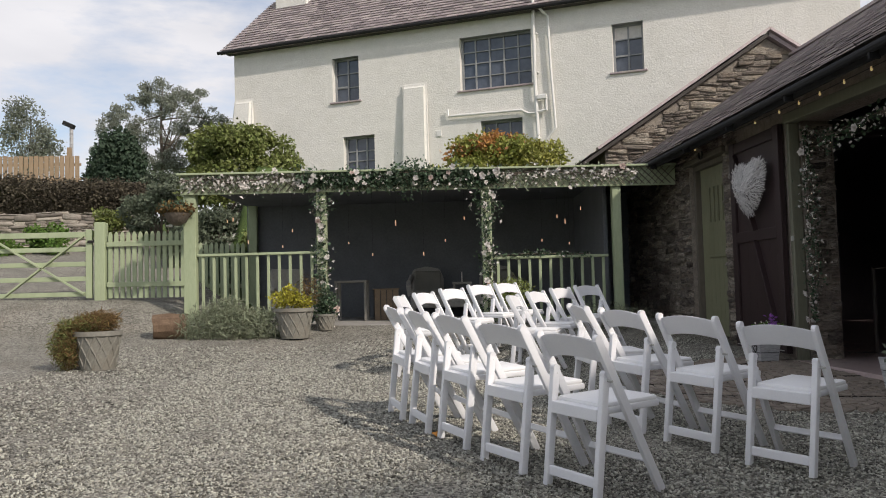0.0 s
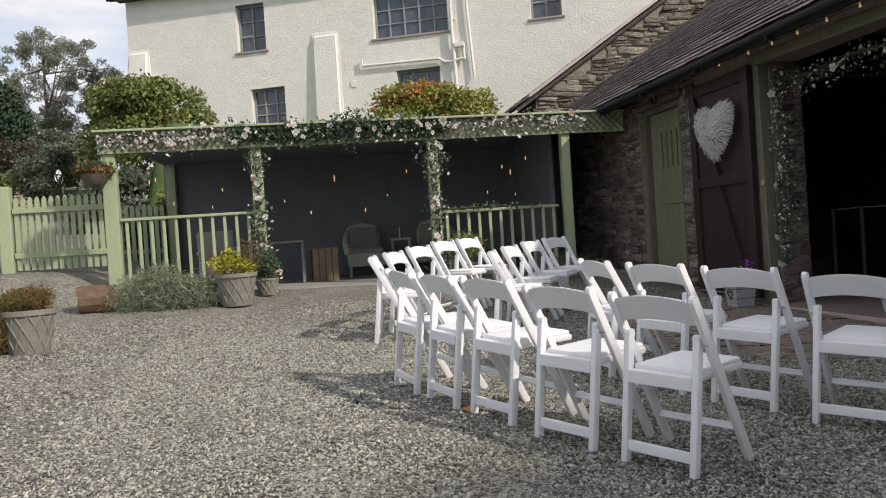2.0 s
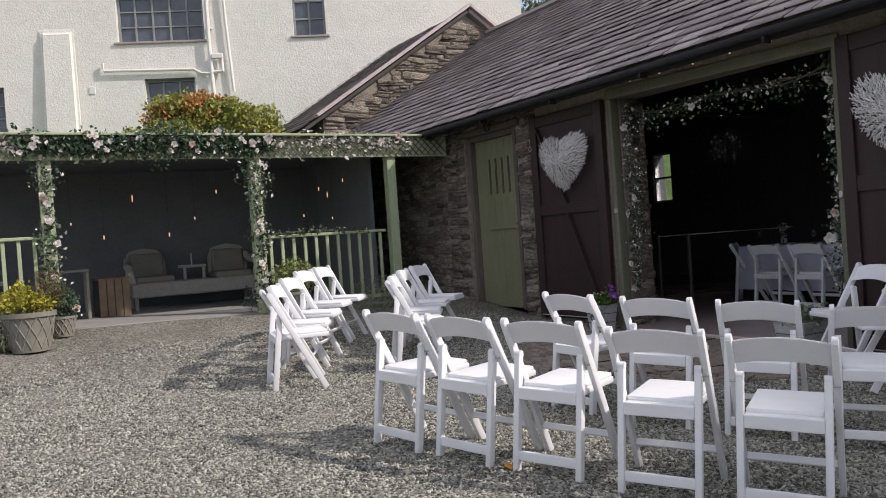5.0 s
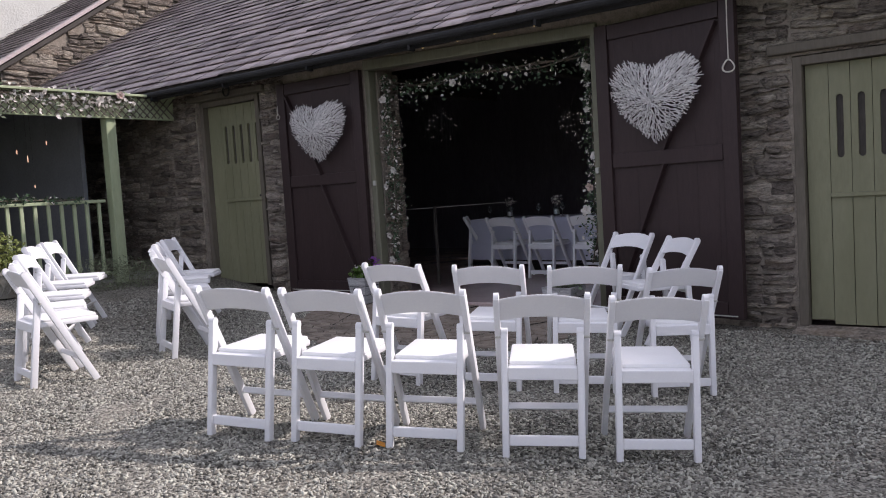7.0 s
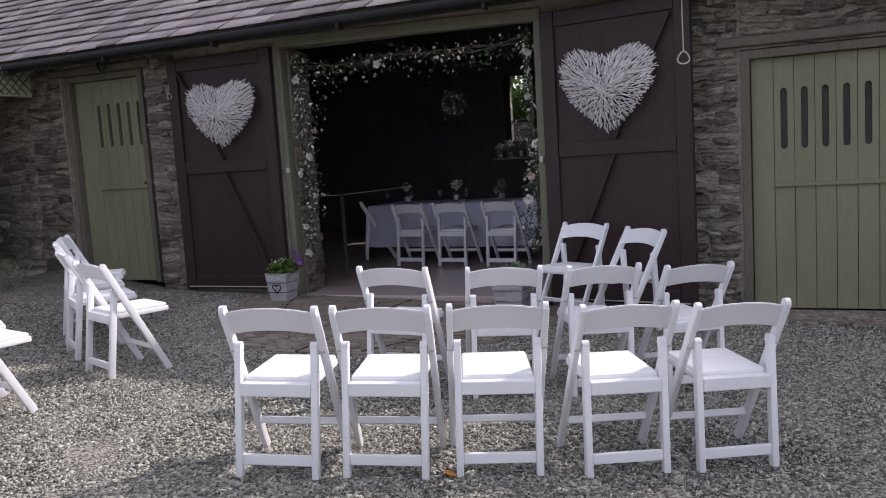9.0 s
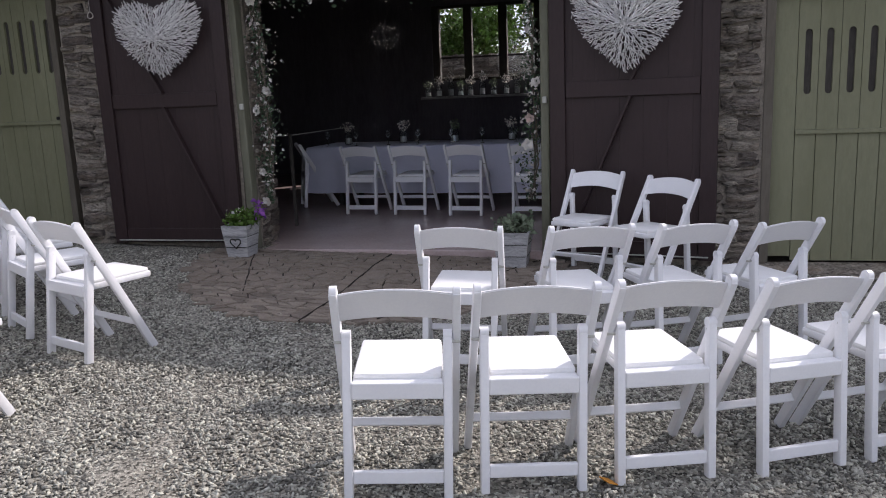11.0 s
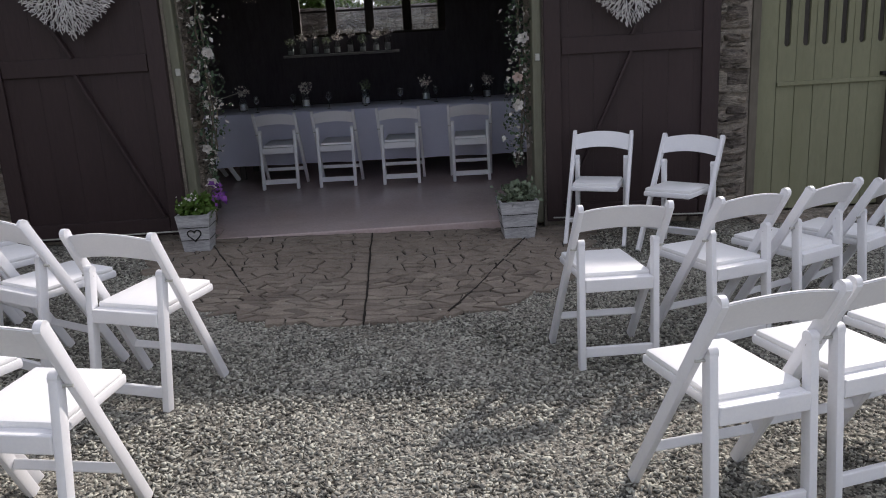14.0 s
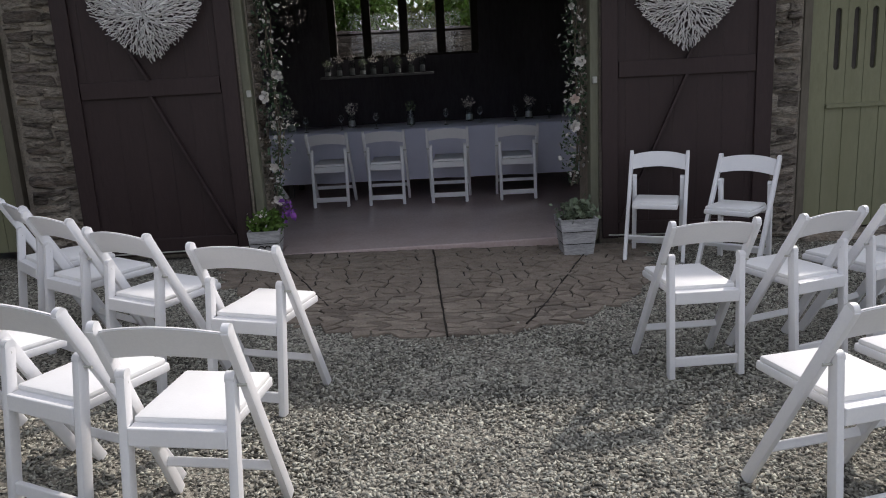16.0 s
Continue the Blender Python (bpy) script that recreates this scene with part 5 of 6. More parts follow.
# fairy lights in the garland and festoon bulbs under the eave
rs = np.random.RandomState(70)
fl = thing("fairy_lights", "tiny warm fairy lights strung in the doorway", "string lights")
T = np.r_[np.stack([rs.normal(4.62, 0.05, 14), rs.uniform(6.25, 8.5, 14), rs.normal(2.62, 0.08, 14)], -1), np.stack([rs.normal(4.42, 0.04, 16), rs.normal(8.48, 0.06, 16), rs.uniform(0.9, 2.6, 16)], -1)]
oct_v = [(1, 0, 0), (-1, 0, 0), (0, 1, 0), (0, -1, 0), (0, 0, 1), (0, 0, -1)]
oct_f = [(0, 2, 4), (2, 1, 4), (1, 3, 4), (3, 0, 4), (2, 0, 5), (1, 2, 5), (3, 1, 5), (0, 3, 5)]
V, F = spread(oct_v, oct_f, turns(rs, len(T)), T, np.full(len(T), 0.004))
tagged(meshed("lamps", quick("lamps", V, F), TINYLIGHT, fl), kind="stuff")
bm = bmesh.new()
tube(bm, [(4.42, 8.5, 2.6), (4.9, 8.0, 2.62), (4.9, 7.0, 2.58), (4.42, 6.3, 2.6)], 0.002, 4)
part("wire", bm, IRON, fl)
for y, z, rad, tie in ((11.76, 2.62, 0.27, 11.5), (9.08, 2.46, 0.20, 8.9)):
    ball = thing("light_ball", "hanging ball of tiny warm lights inside the barn", "string lights", (9.78, y, z), group="light balls")
    d = rs.normal(size=(48, 3))
    d *= rad / np.linalg.norm(d, axis=1)[:, None]
    V, F = spread(oct_v, oct_f, turns(rs, 48), d, np.full(48, 0.0035))
    tagged(meshed("lamps", quick("lamps", V, F), TINYLIGHT, ball), kind="stuff")
    bm = bmesh.new()
    tube(bm, [(0, 0, -rad), (0, 0, rad), (0, tie - y, 3.15 - z)], 0.002, 4)
    part("wire", bm, IRON, ball)
fest = thing("festoon_lights", "string of warm festoon bulbs under the barn eave", "string lights")
bm = bmesh.new()
ys = [11.45, 10.38, 9.45, 8.83, 8.38, 7.95, 7.5, 7.05, 6.6]
hang = lambda y: 2.935 + 0.015 * max(0.0, y - 7.95)
tube(bm, [(4.30, y, hang(y) + 0.01) for y in ys], 0.004, 5)
part("cable", bm, IRON, fest)
for k, y in enumerate(ys):
    bm = bmesh.new()
    lathe(bm, [(0.006, 0.012), (0.007, 0.0), (0.012, -0.014), (0.011, -0.024), (0.004, -0.031)], 10, (4.30, y, hang(y) + 0.01))
    smooth(part("bulb", bm, BULB if y > 8.0 and k % 2 == 0 or y < 9 else PETALW, fest))

# ---------------------------------------------------------------- fence and gate
FA, FB = Vector((-3.22, 13.45, 1.08)), Vector((-4.72, 13.6, 1.09))
fence = thing("picket_fence", "sage green picket fence between shelter and gate", "fence")
n = 15
for k in range(n):
    p = FA.lerp(FB, (k + 0.5) / n)
    bm = prism(bmesh.new(), [(-0.032, 0), (0.032, 0), (0.032, 1.03), (0.018, 1.07), (0, 1.085), (-0.018, 1.07), (-0.032, 1.03)], -0.01, 0.01)
    ob = part("picket", bm, SAGE, fence)
    ob.matrix_basis = pose(*p, 0, 0, math.degrees(math.atan2(FB.y - FA.y, FB.x - FA.x)))
for h in (0.22, 0.88):
    bm = bmesh.new()
    beam(bm, FA + Vector((0, -0.03, h)), FB + Vector((0, -0.03, h)), 0.03, 0.08, (0, 0, 1), 0.004)
    part("rail", bm, SAGE, fence)
fence2 = thing("picket_fence", "sage green picket fence behind the shelter", "fence")
A2, B2 = Vector(sx(-0.95, 3.42, 1.0)), Vector(sx(-0.02, 3.45, 0.97))
for k in range(9):
    p = A2.lerp(B2, (k + 0.5) / 9)
    bm = prism(bmesh.new(), [(-0.035, 0), (0.035, 0), (0.035, 1.1), (0, 1.15), (-0.035, 1.1)], -0.01, 0.01)
    put(part("picket", bm, SAGE, fence2), p)
for h in (0.3, 0.9):
    bm = bmesh.new()
    beam(bm, A2 + Vector((0, 0.03, h)), B2 + Vector((0, 0.03, h)), 0.03, 0.08)
    part("rail", bm, SAGE, fence2)
gp = thing("gate_post", "square sage green gate post with a weathered top", "post", (-4.82, 13.6, 1.04))
part("shaft", bx((0, 0, 0.64), (0.17, 0.17, 1.30), None, 0.015), SAGE, gp)
gate = thing("field_gate", "sage green five-bar field gate closed across the track", "gate", (-4.98, 13.6, 1.12))
for x in (-0.03, -3.2):
    part("stile", bx((x, 0, 0.54), (0.10, 0.07, 1.12), None, 0.008), SAGE, gate)
for z in (0.05, 0.30, 0.54, 0.78, 1.02):
    part("bar", bx((-1.6, 0, z), (3.2, 0.04, 0.09 if z > 1 else 0.075), None, 0.006), SAGE, gate)
for a, b in (((-0.1, 1.0), (-1.35, 0.05)), ((-1.6, 1.0), (-0.1, 0.05)), ((-1.7, 0.05), (-3.1, 1.0))):
    bm = bmesh.new()
    beam(bm, (a[0], -0.035, a[1]), (b[0], -0.035, b[1]), 0.025, 0.07, (0, 1, 0))
    part("brace", bm, SAGE, gate)
part("latch", bx((0.02, -0.05, 0.9), (0.12, 0.03, 0.04), None, 0.006), IRON, gate, "dark iron latch")
gp2 = thing("gate_post", "square sage green gate post on the far side of the track", "post", (-8.35, 13.6, 1.1))
part("shaft", bx((0, 0, 0.64), (0.17, 0.17, 1.30), None, 0.015), SAGE, gp2)


# ---------------------------------------------------------------- pots, log, lavender
def lattice_pot(name, label, at, r0, r1, h, seed):
    p = thing(name, label, "plant pot", at)
    bm = lathe(bmesh.new(), [(r0, 0), (r0 * 1.02, 0.02), (r1 * 0.97, h * 0.86), (r1 * 1.06, h * 0.88), (r1 * 1.06, h), (r1 * 0.95, h), (r1 * 0.9, h * 0.9)], 32)
    smooth(part("bowl", bm, POTGREY, p), 30)
    bm = bmesh.new()
    for k in range(12):
        for s in (-1, 1):
            pts = []
            for j in range(6):
                f = j / 5
                a = 2 * math.pi * k / 12 + s * f * 0.75
                r = (r0 * 1.02) + (r1 * 0.97 - r0 * 1.02) * f + 0.002
                pts.append((r * math.cos(a), r * math.sin(a), 0.03 + f * h * 0.80))
            tube(bm, pts, 0.011, 5)
    part("lattice_relief", bm, POTGREY, p)
    part("soil", lathe(bmesh.new(), [(r1 * 0.92, h * 0.88), (r1 * 0.5, h * 0.93)], 20), SOIL, p)
    return p


rs = np.random.RandomState(80)
p1 = lattice_pot("garden_pot", "grey lattice-pattern pot with browning trailing heather", (-3.16, 9.02, gz(-3.16, 9.02)), 0.17, 0.235, 0.415, 1)
T = cloud_points(rs, [(-0.03, 0, 0.50, 0.24, 0.24, 0.11), (-0.27, -0.06, 0.27, 0.17, 0.2, 0.27), (0.06, 0, 0.55, 0.17, 0.16, 0.08)], 6200, 0.15)
leaves("heather", T, 0.06, RUSTLEAF, p1, rs, BLADE)
T = cloud_points(rs, [(-0.1, 0, 0.50, 0.24, 0.22, 0.08), (-0.30, -0.06, 0.28, 0.17, 0.18, 0.26)], 3200, 0.3)
leaves("green_growth", T, 0.06, LAUREL, p1, rs, BLADE)
p2 = lattice_pot("garden_pot", "grey lattice-pattern pot with yellow shrub at the shelter", (-1.46, 11.85, gz(-1.46, 11.85)), 0.19, 0.265, 0.43, 2)
T = cloud_points(rs, [(-0.12, 0, 0.56, 0.25, 0.22, 0.13), (0.1, 0, 0.52, 0.18, 0.2, 0.12), (-0.05, 0, 0.68, 0.12, 0.12, 0.1)], 1200, 0.2)
leaves("yellow_foliage", T, 0.045, YELLOWLEAF, p2, rs)
T = cloud_points(rs, [(0.22, -0.05, 0.66, 0.16, 0.14, 0.24)], 420, 0.1)
leaves("dry_stems", T, 0.06, RUSTLEAF, p2, rs, BLADE)
p3 = lattice_pot("garden_pot", "small grey pot with ivy at the foot of a post", (-1.08, 12.40, gz(-1.08, 12.4)), 0.11, 0.15, 0.24, 3)
leaves("ivy", cloud_points(rs, [(0, 0, 0.4, 0.17, 0.16, 0.26)], 700, 0.2), 0.05, LEAFDARK, p3, rs)
p4 = lattice_pot("garden_pot", "pot of yellow-green shrub behind the shelter post", (1.75, 12.2, gz(1.75, 12.2)), 0.14, 0.19, 0.3, 4)
leaves("foliage", cloud_points(rs, [(0, 0, 0.5, 0.3, 0.24, 0.24)], 1000, 0.2), 0.045, LAUREL, p4, rs)
shr = thing("lavender_bush", "grey-green clump growing before the shelter rail", "shrub", (2.9, 12.0, gz(2.9, 12.0)))
leaves("foliage", cloud_points(rs, [(0, 0, 0.15, 0.5, 0.25, 0.28), (0.5, 0, 0.12, 0.4, 0.25, 0.22)], 2600, 0.2), 0.06, LAVENDER, shr, rs, BLADE)
lg = thing("log", "sawn rough log section lying on the gravel", "log", (-3.25, 11.95, gz(-3.25, 11.95) - 0.02), 12)
bm = bmesh.new()
tube(bm, [(-0.22, 0, 0.17), (0, 0.01, 0.18), (0.24, 0, 0.17)], 0.19, 12)
for v in bm.verts:
    v.co += Vector(noise.noise_vector(v.co * 6)) * 0.025
part("trunk", bm, LOGWOOD, lg)
lav = thing("lavender_bush", "wide grey-green lavender bush beside the log", "shrub", (-2.38, 11.95, gz(-2.38, 11.95) + 0.02))
blobs = [(-0.42, 0, 0.12, 0.36, 0.3, 0.30), (0, 0, 0.16, 0.42, 0.32, 0.34), (0.42, -0.02, 0.12, 0.36, 0.28, 0.28), (-0.1, 0.1, 0.36, 0.3, 0.2, 0.22)]
T = cloud_points(rs, blobs, 9000, 0.25)
R = turns(rs, len(T))
leaves("foliage", T, 0.085, LAVENDER, lav, rs, BLADE, R)
bk = thing("hanging_basket", "hanging basket of rust-red foliage on the shelter corner", "hanging basket", tuple(sx(-0.16, -0.16, 2.33)))
smooth(part("bowl", lathe(bmesh.new(), [(0.05, -0.16), (0.14, -0.11), (0.19, 0), (0.2, 0.02), (0.17, 0.02)], 20), BARK, bk))
leaves("foliage", cloud_points(rs, [(0, 0, 0.08, 0.25, 0.2, 0.11), (-0.12, 0, 0.10, 0.18, 0.16, 0.10)], 1300, 0.2), 0.055, RUSTLEAF, bk, rs)
tagged(leaves("green_growth", cloud_points(rs, [(-0.06, 0, 0.11, 0.24, 0.2, 0.11)], 420, 0.2), 0.05, LEAFDARK, bk, rs), kind="stuff")
bm = bmesh.new()
tube(bm, [(-0.17, 0, 0), (0.08, 0.0, 0.45), (0.17, 0, 0)], 0.004, 5)
part("chain", bm, IRON, bk)
lf = thing("fallen_leaf", "single orange autumn leaf lying on gravel", "leaf", (0.33, 5.36, gz(0.33, 5.36) + 0.02), 40)
part("blade", bx((0, 0, 0), (0.06, 0.045, 0.004), Matrix.Rotation(0.4, 3, "X"), 0.001), mat("orange_leaf", (0.55, 0.22, 0.03), (0.65, 0.30, 0.05), rough=0.6), lf)

# ---------------------------------------------------------------- inside the barn
tab = thing("dining_table", "long trestle dining table laid for a meal", "table", (7.32, 7.22, 0.23), -4)
part("tabletop", bx((0, 0, 0.72), (0.85, 4.1, 0.04), None, 0.006), DARKTIMBER, tab)
for y in (-1.7, 1.7):
    for x in (-0.3, 0.3):
        part("leg", bx((x, y, 0.35), (0.06, 0.06, 0.7), None, 0.006), DARKTIMBER, tab)
cl = thing("tablecloth", "plain white tablecloth hanging down the long table", "tablecloth", (7.32, 7.22, 0.23), -4)
bm = bmesh.new()
per = [(-0.44, -2.08), (0.44, -2.08), (0.44, 2.08), (-0.44, 2.08)]
ring = []
for (x0, y0), (x1, y1) in zip(per, per[1:] + per[:1]):
    k = int(math.hypot(x1 - x0, y1 - y0) / 0.07)
    ring += [(x0 + (x1 - x0) * i / k, y0 + (y1 - y0) * i / k) for i in range(k)]
rows = []
for j, z in enumerate((0.747, 0.735, 0.55, 0.35, 0.18)):
    row = []
    for i, (x, y) in enumerate(ring):
        s = (0, 0.01, 0.02, 0.035, 0.05)[j] * (1 + 0.8 * math.sin(i * 0.9) * math.sin(i * 0.31))
        d = Vector((x / 0.44, y / 2.08, 0))
        row.append(bm.verts.new((x + s * (1 if abs(d.x) > 0.98 else 0) * d.x, y + s * (1 if abs(d.y) > 0.98 else 0) * d.y, z)))
    rows.append(row)
for a, b in zip(rows, rows[1:]):
    for i in range(len(ring)):
        k = (i + 1) % len(ring)
        bm.faces.new((a[i], b[i], b[k], a[k]))
bm.faces.new(rows[0])
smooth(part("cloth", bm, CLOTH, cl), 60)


def jar(at, h, r, seed, grp):
    rs = np.random.RandomState(seed)
    j = thing("glass_jar", "small glass jar of flowers on a ledge or table", "jar", at, group=grp)
    smooth(part("glass", lathe(bmesh.new(), [(r * 0.9, 0), (r, 0.01), (r, h * 0.75), (r * 0.75, h * 0.85), (r * 0.75, h), (r * 0.68, h), (r * 0.66, h * 0.84), (r * 0.92, h * 0.72), (r * 0.92, 0.012)], 14), JAR, j))
    smooth(part("water", lathe(bmesh.new(), [(r * 0.86, 0.014), (r * 0.86, h * 0.5), (r * 0.3, h * 0.51)], 14), MILKY, j, "pale cloudy water"))
    spray = leaves("flower_spray", cloud_points(rs, [(0, 0, h * 1.35, r * 1.5, r * 1.5, h * 0.4)], 60, 0.1), 0.035, BLOSSOM if seed % 3 else LEAFPALE, j, rs)
    tagged(spray, kind="stuff")


for k, y in enumerate((8.55, 8.38, 8.2, 8.05, 7.9, 7.72, 7.55, 7.36, 7.2)):
    jar((11.0, y * 1.12 - 0.83, 1.506), 0.15 + 0.04 * (k % 3), 0.052, 90 + k, "jars on the ledge")
for k, y in enumerate((8.9, 8.2, 7.5, 6.8, 6.1, 5.6)):
    jar((7.4 + 0.1 * (k % 2), y, 0.98), 0.16, 0.05, 100 + k, "jars on the table")
for k in range(10):
    y = 5.5 + 0.4 * k
    g = thing("wine_glass", "clear stemmed glass set on the white tablecloth", "glass", (7.12 + 0.06 * (k % 2), y, 0.98), group="glasses on the table")
    smooth(part("bowl", lathe(bmesh.new(), [(0.03, 0), (0.005, 0.006), (0.005, 0.08), (0.03, 0.11), (0.034, 0.15), (0.028, 0.18), (0.026, 0.18), (0.031, 0.15), (0.026, 0.115), (0.003, 0.085)], 12), JAR, g))
ledge = thing("window_ledge", "pale ledge under the barn window holding jars", "shelf")
part("board", bx((11.06, 7.96, 1.487), (0.26, 1.80, 0.035), None, 0.006), GREYWOOD, ledge)
wb = thing("window_barn", "dark timber four-light window at the back of the barn", "window", kind="structure")
for y in (8.65, 8.09, 7.495, 6.90, 6.34):
    part("mullion", bx((11.3, y, 2.40), (0.14, 0.14, 1.2), None, 0.006), DARKTIMBER, wb)
for z in (1.775, 2.98):
    part("frame", bx((11.3, 7.495, z), (0.14, 2.38, 0.05), None, 0.006), DARKTIMBER, wb)
part("transom", bx((11.3, 7.495, 2.145), (0.05, 2.3, 0.03)), DARKTIMBER, wb)
for y in (8.37, 7.79, 7.20, 6.62):
    ob = part("pane", bx((11.31, y, 2.39), (0.006, 0.46, 1.18)), PANE, wb)
    ob.visible_shadow = False
ws = thing("window_barn", "small pale side window in the barn's back wall", "window", kind="structure")
for y in (14.44, 14.93):
    part("frame", bx((11.3, y, 2.365), (0.12, 0.04, 1.07)), GREYWOOD, ws)
for z in (1.85, 2.36, 2.88):
    part("frame", bx((11.3, 14.685, z), (0.12, 0.45, 0.04)), GREYWOOD, ws)
ob = part("pane", bx((11.31, 14.685, 2.365), (0.006, 0.45, 1.0)), PANE, ws)
ob.visible_shadow = False
rail_i = thing("inner_rail", "pale rope rail along the dark inside wall", "rail")
bm = bmesh.new()
tube(bm, [(5.6, 9.4, 1.2), (5.6, 8.9, 1.21), (7.6, 8.9, 1.2)], 0.005, 6)
part("line", bm, ROPE, rail_i)
for y in (9.4, 8.9):
    part("stand", bx((5.6, y, 0.72), (0.03, 0.03, 1.0)), DARKTIMBER, rail_i)
for k, y in enumerate((11.5, 8.9, 6.2, 3.4)):
    tr = thing("roof_truss", "dark oak roof truss inside the barn", "roof truss", group="roof trusses")
    part("tie_beam", bx((8.0, y, 3.25), (7.0, 0.2, 0.22), None, 0.02), DARKTIMBER, tr)

# ---------------------------------------------------------------- planting, walls and trees behind
def bush(name, label, at, blobs, n, size, material, seed, twigs=5):
    rs = np.random.RandomState(seed)
    b = thing(name, label, "shrub", at)
    bm = bmesh.new()
    for k in range(twigs):
        a = 2 * math.pi * k / twigs
        q = blobs[k % len(blobs)]
        tube(bm, [(0.1 * math.cos(a), 0.1 * math.sin(a), -0.2), (q[0] * 0.4, q[1] * 0.4, q[2] * 0.5), (q[0], q[1], q[2])], 0.05, 6, 0.015)
    part("stems", bm, BARK, b)
    R = turns(rs, n)
    leaves("foliage", cloud_points(rs, blobs, n), size, material, b, rs, LEAF, R)
    return b


def lumps(rs, c, r, n, size, low=0.3):
    """Smaller ellipsoids over the skin of a large one, for an uneven crown."""
    out = []
    for _ in range(n):
        d = rs.normal(size=3)
        d /= np.linalg.norm(d)
        d[2] = d[2] if d[2] > -low else abs(d[2])
        s = size * rs.uniform(0.6, 1.25)
        f = rs.uniform(0.55, 0.95)
        out.append((c[0] + d[0] * r[0] * f, c[1] + d[1] * r[1] * f, c[2] + d[2] * r[2] * f, s, s, s * 0.75))
    return out


rs = np.random.RandomState(120)
bush("laurel_bush", "broad green laurel bush before the white house", (-3.85, 20.0, 3.6), lumps(rs, (0, 0, 0.5), (1.46, 1.0, 1.12), 60, 0.36, 0.7), 23000, 0.10, LAUREL, 121)
photinia = bush("photinia_bush", "red-tipped green bush behind the shelter roof", (2.3, 18.0, 3.1), lumps(rs, (0, 0, 0.45), (1.8, 0.8, 0.95), 95, 0.30, 0.7), 17000, 0.09, PHOTINIA, 122)
leaves("young_growth", cloud_points(rs, lumps(rs, (-0.25, 0, 0.75), (1.1, 0.75, 0.75), 26, 0.2, 0.1), 1700), 0.09, REDTIP, photinia, rs, label="red young leaves")
bush("rowan_bush", "low grey-green shrub beside the terrace steps", (-6.3, 21.5, 2.6), lumps(rs, (0, 0, 0.5), (0.9, 0.8, 0.9), 18, 0.35), 5000, 0.10, TREELEAF, 123)
bush("fern_clump", "bright green clump at the foot of the wall", (-9.8, 21.5, 2.3), lumps(rs, (0, 0, 0.15), (1.6, 0.6, 0.45), 16, 0.3), 4000, 0.10, FRESHLEAF, 124)
bush("fern_clump", "yellow-green clump growing on the dry stone wall", (-7.9, 22.6, 2.5), lumps(rs, (0, 0, 0.4), (0.5, 0.4, 0.6), 12, 0.25), 2500, 0.09, LAUREL, 125)


def tree(name, label, at, h, crown, n, size, material, seed, droop=0.0, limbs=9, spread_r=1.0):
    rs = np.random.RandomState(seed)
    t = thing(name, label, "tree", at)
    bm = bmesh.new()
    tube(bm, [(0, 0, -0.4), (0.05, 0.02, h * 0.2), (-0.04, 0.05, h * 0.5), (0.05, 0, h * 0.85)], 0.10 * h / 6, 9, 0.02)
    for k in range(limbs):
        q = crown[k % len(crown)]
        z = h * (0.2 + 0.5 * k / limbs)
        tube(bm, [(0, 0, z), (q[0] * 0.5, q[1] * 0.5, (z + q[2]) / 2 + 0.2), (q[0], q[1], q[2])], 0.035 * h / 6, 6, 0.008)
    part("trunk", bm, BARK, t)
    P = cloud_points(rs, crown, n, 0.2)
    P[:, 2] -= droop * rs.uniform(0, 1, n) ** 2
    leaves("crown", P, size, material, t, rs)
    return t


tree("apple_tree", "loose open-crowned grey-green tree beside the house", (-9.6, 33.0, 4.6), 6.0, lumps(rs, (0, 0, 3.2), (2.9, 2.0, 2.15), 230, 0.25, 0.95), 38000, 0.075, APPLELEAF, 131, limbs=16)
tree("birch_tree", "weeping birch standing beyond the hedge", (-19.8, 44.0, gz(-19.8, 44.0)), 7.8, lumps(rs, (0, 0, 5.3), (1.3, 1.1, 2.5), 26, 0.5, 0.9), 6500, 0.15, APPLELEAF, 132, droop=1.6, limbs=10)
cyp = thing("cypress_tree", "dense dark green yew tree beside the hedge", "tree", (-10.1, 29.5, 4.5))
bm = bmesh.new()
tube(bm, [(0, 0, -0.4), (0, 0, 1.2), (0, 0, 2.4)], 0.14, 8, 0.03)
part("trunk", bm, BARK, cyp)
cb = []
for k in range(40):
    f = k / 40
    a = k * 2.4
    r = 1.35 * (1 - f) ** 0.45
    cb.append((r * 0.7 * math.cos(a), r * 0.7 * math.sin(a), 0.1 + 2.05 * f, 0.38, 0.38, 0.60))
leaves("crown", cloud_points(rs, cb, 15000, 0.3), 0.15, CYPRESS, cyp, rs)
for k, (x, y, h, c) in enumerate(((17, 33, 9.0, 5), (23, 30, 10.5, 6), (15, 25, 5.0, 3))):
    tree("woodland_tree", "dark leafy tree behind the barn roof", (x, y, 4), h, lumps(rs, (0, 0, h * 0.65), (c * 0.6, c * 0.6, h * 0.35), 26, 0.9), 5000, 0.2, TREELEAF, 140 + k)
# out of view; added to throw dappled shade on the near gravel
tree("woodland_tree", "unseen leafy tree beyond the barn's end, shading the gravel", (8.4, -5.2, 0), 8.0, lumps(rs, (0.1, 1.75, 6.7), (1.75, 1.5, 1.2), 40, 0.52, 0.9) + lumps(rs, (-1.6, 0.9, 6.6), (1.1, 0.9, 0.8), 14, 0.45, 0.9), 9600, 0.16, TREELEAF, 149)
gw = thing("garden_wall", "low mossy stone retaining wall outside the back window", "wall", (13.3, 7.6, 0))
part("core", bx((0.25, 0, 1.1), (0.4, 9.0, 2.3)), MORTAR, gw)
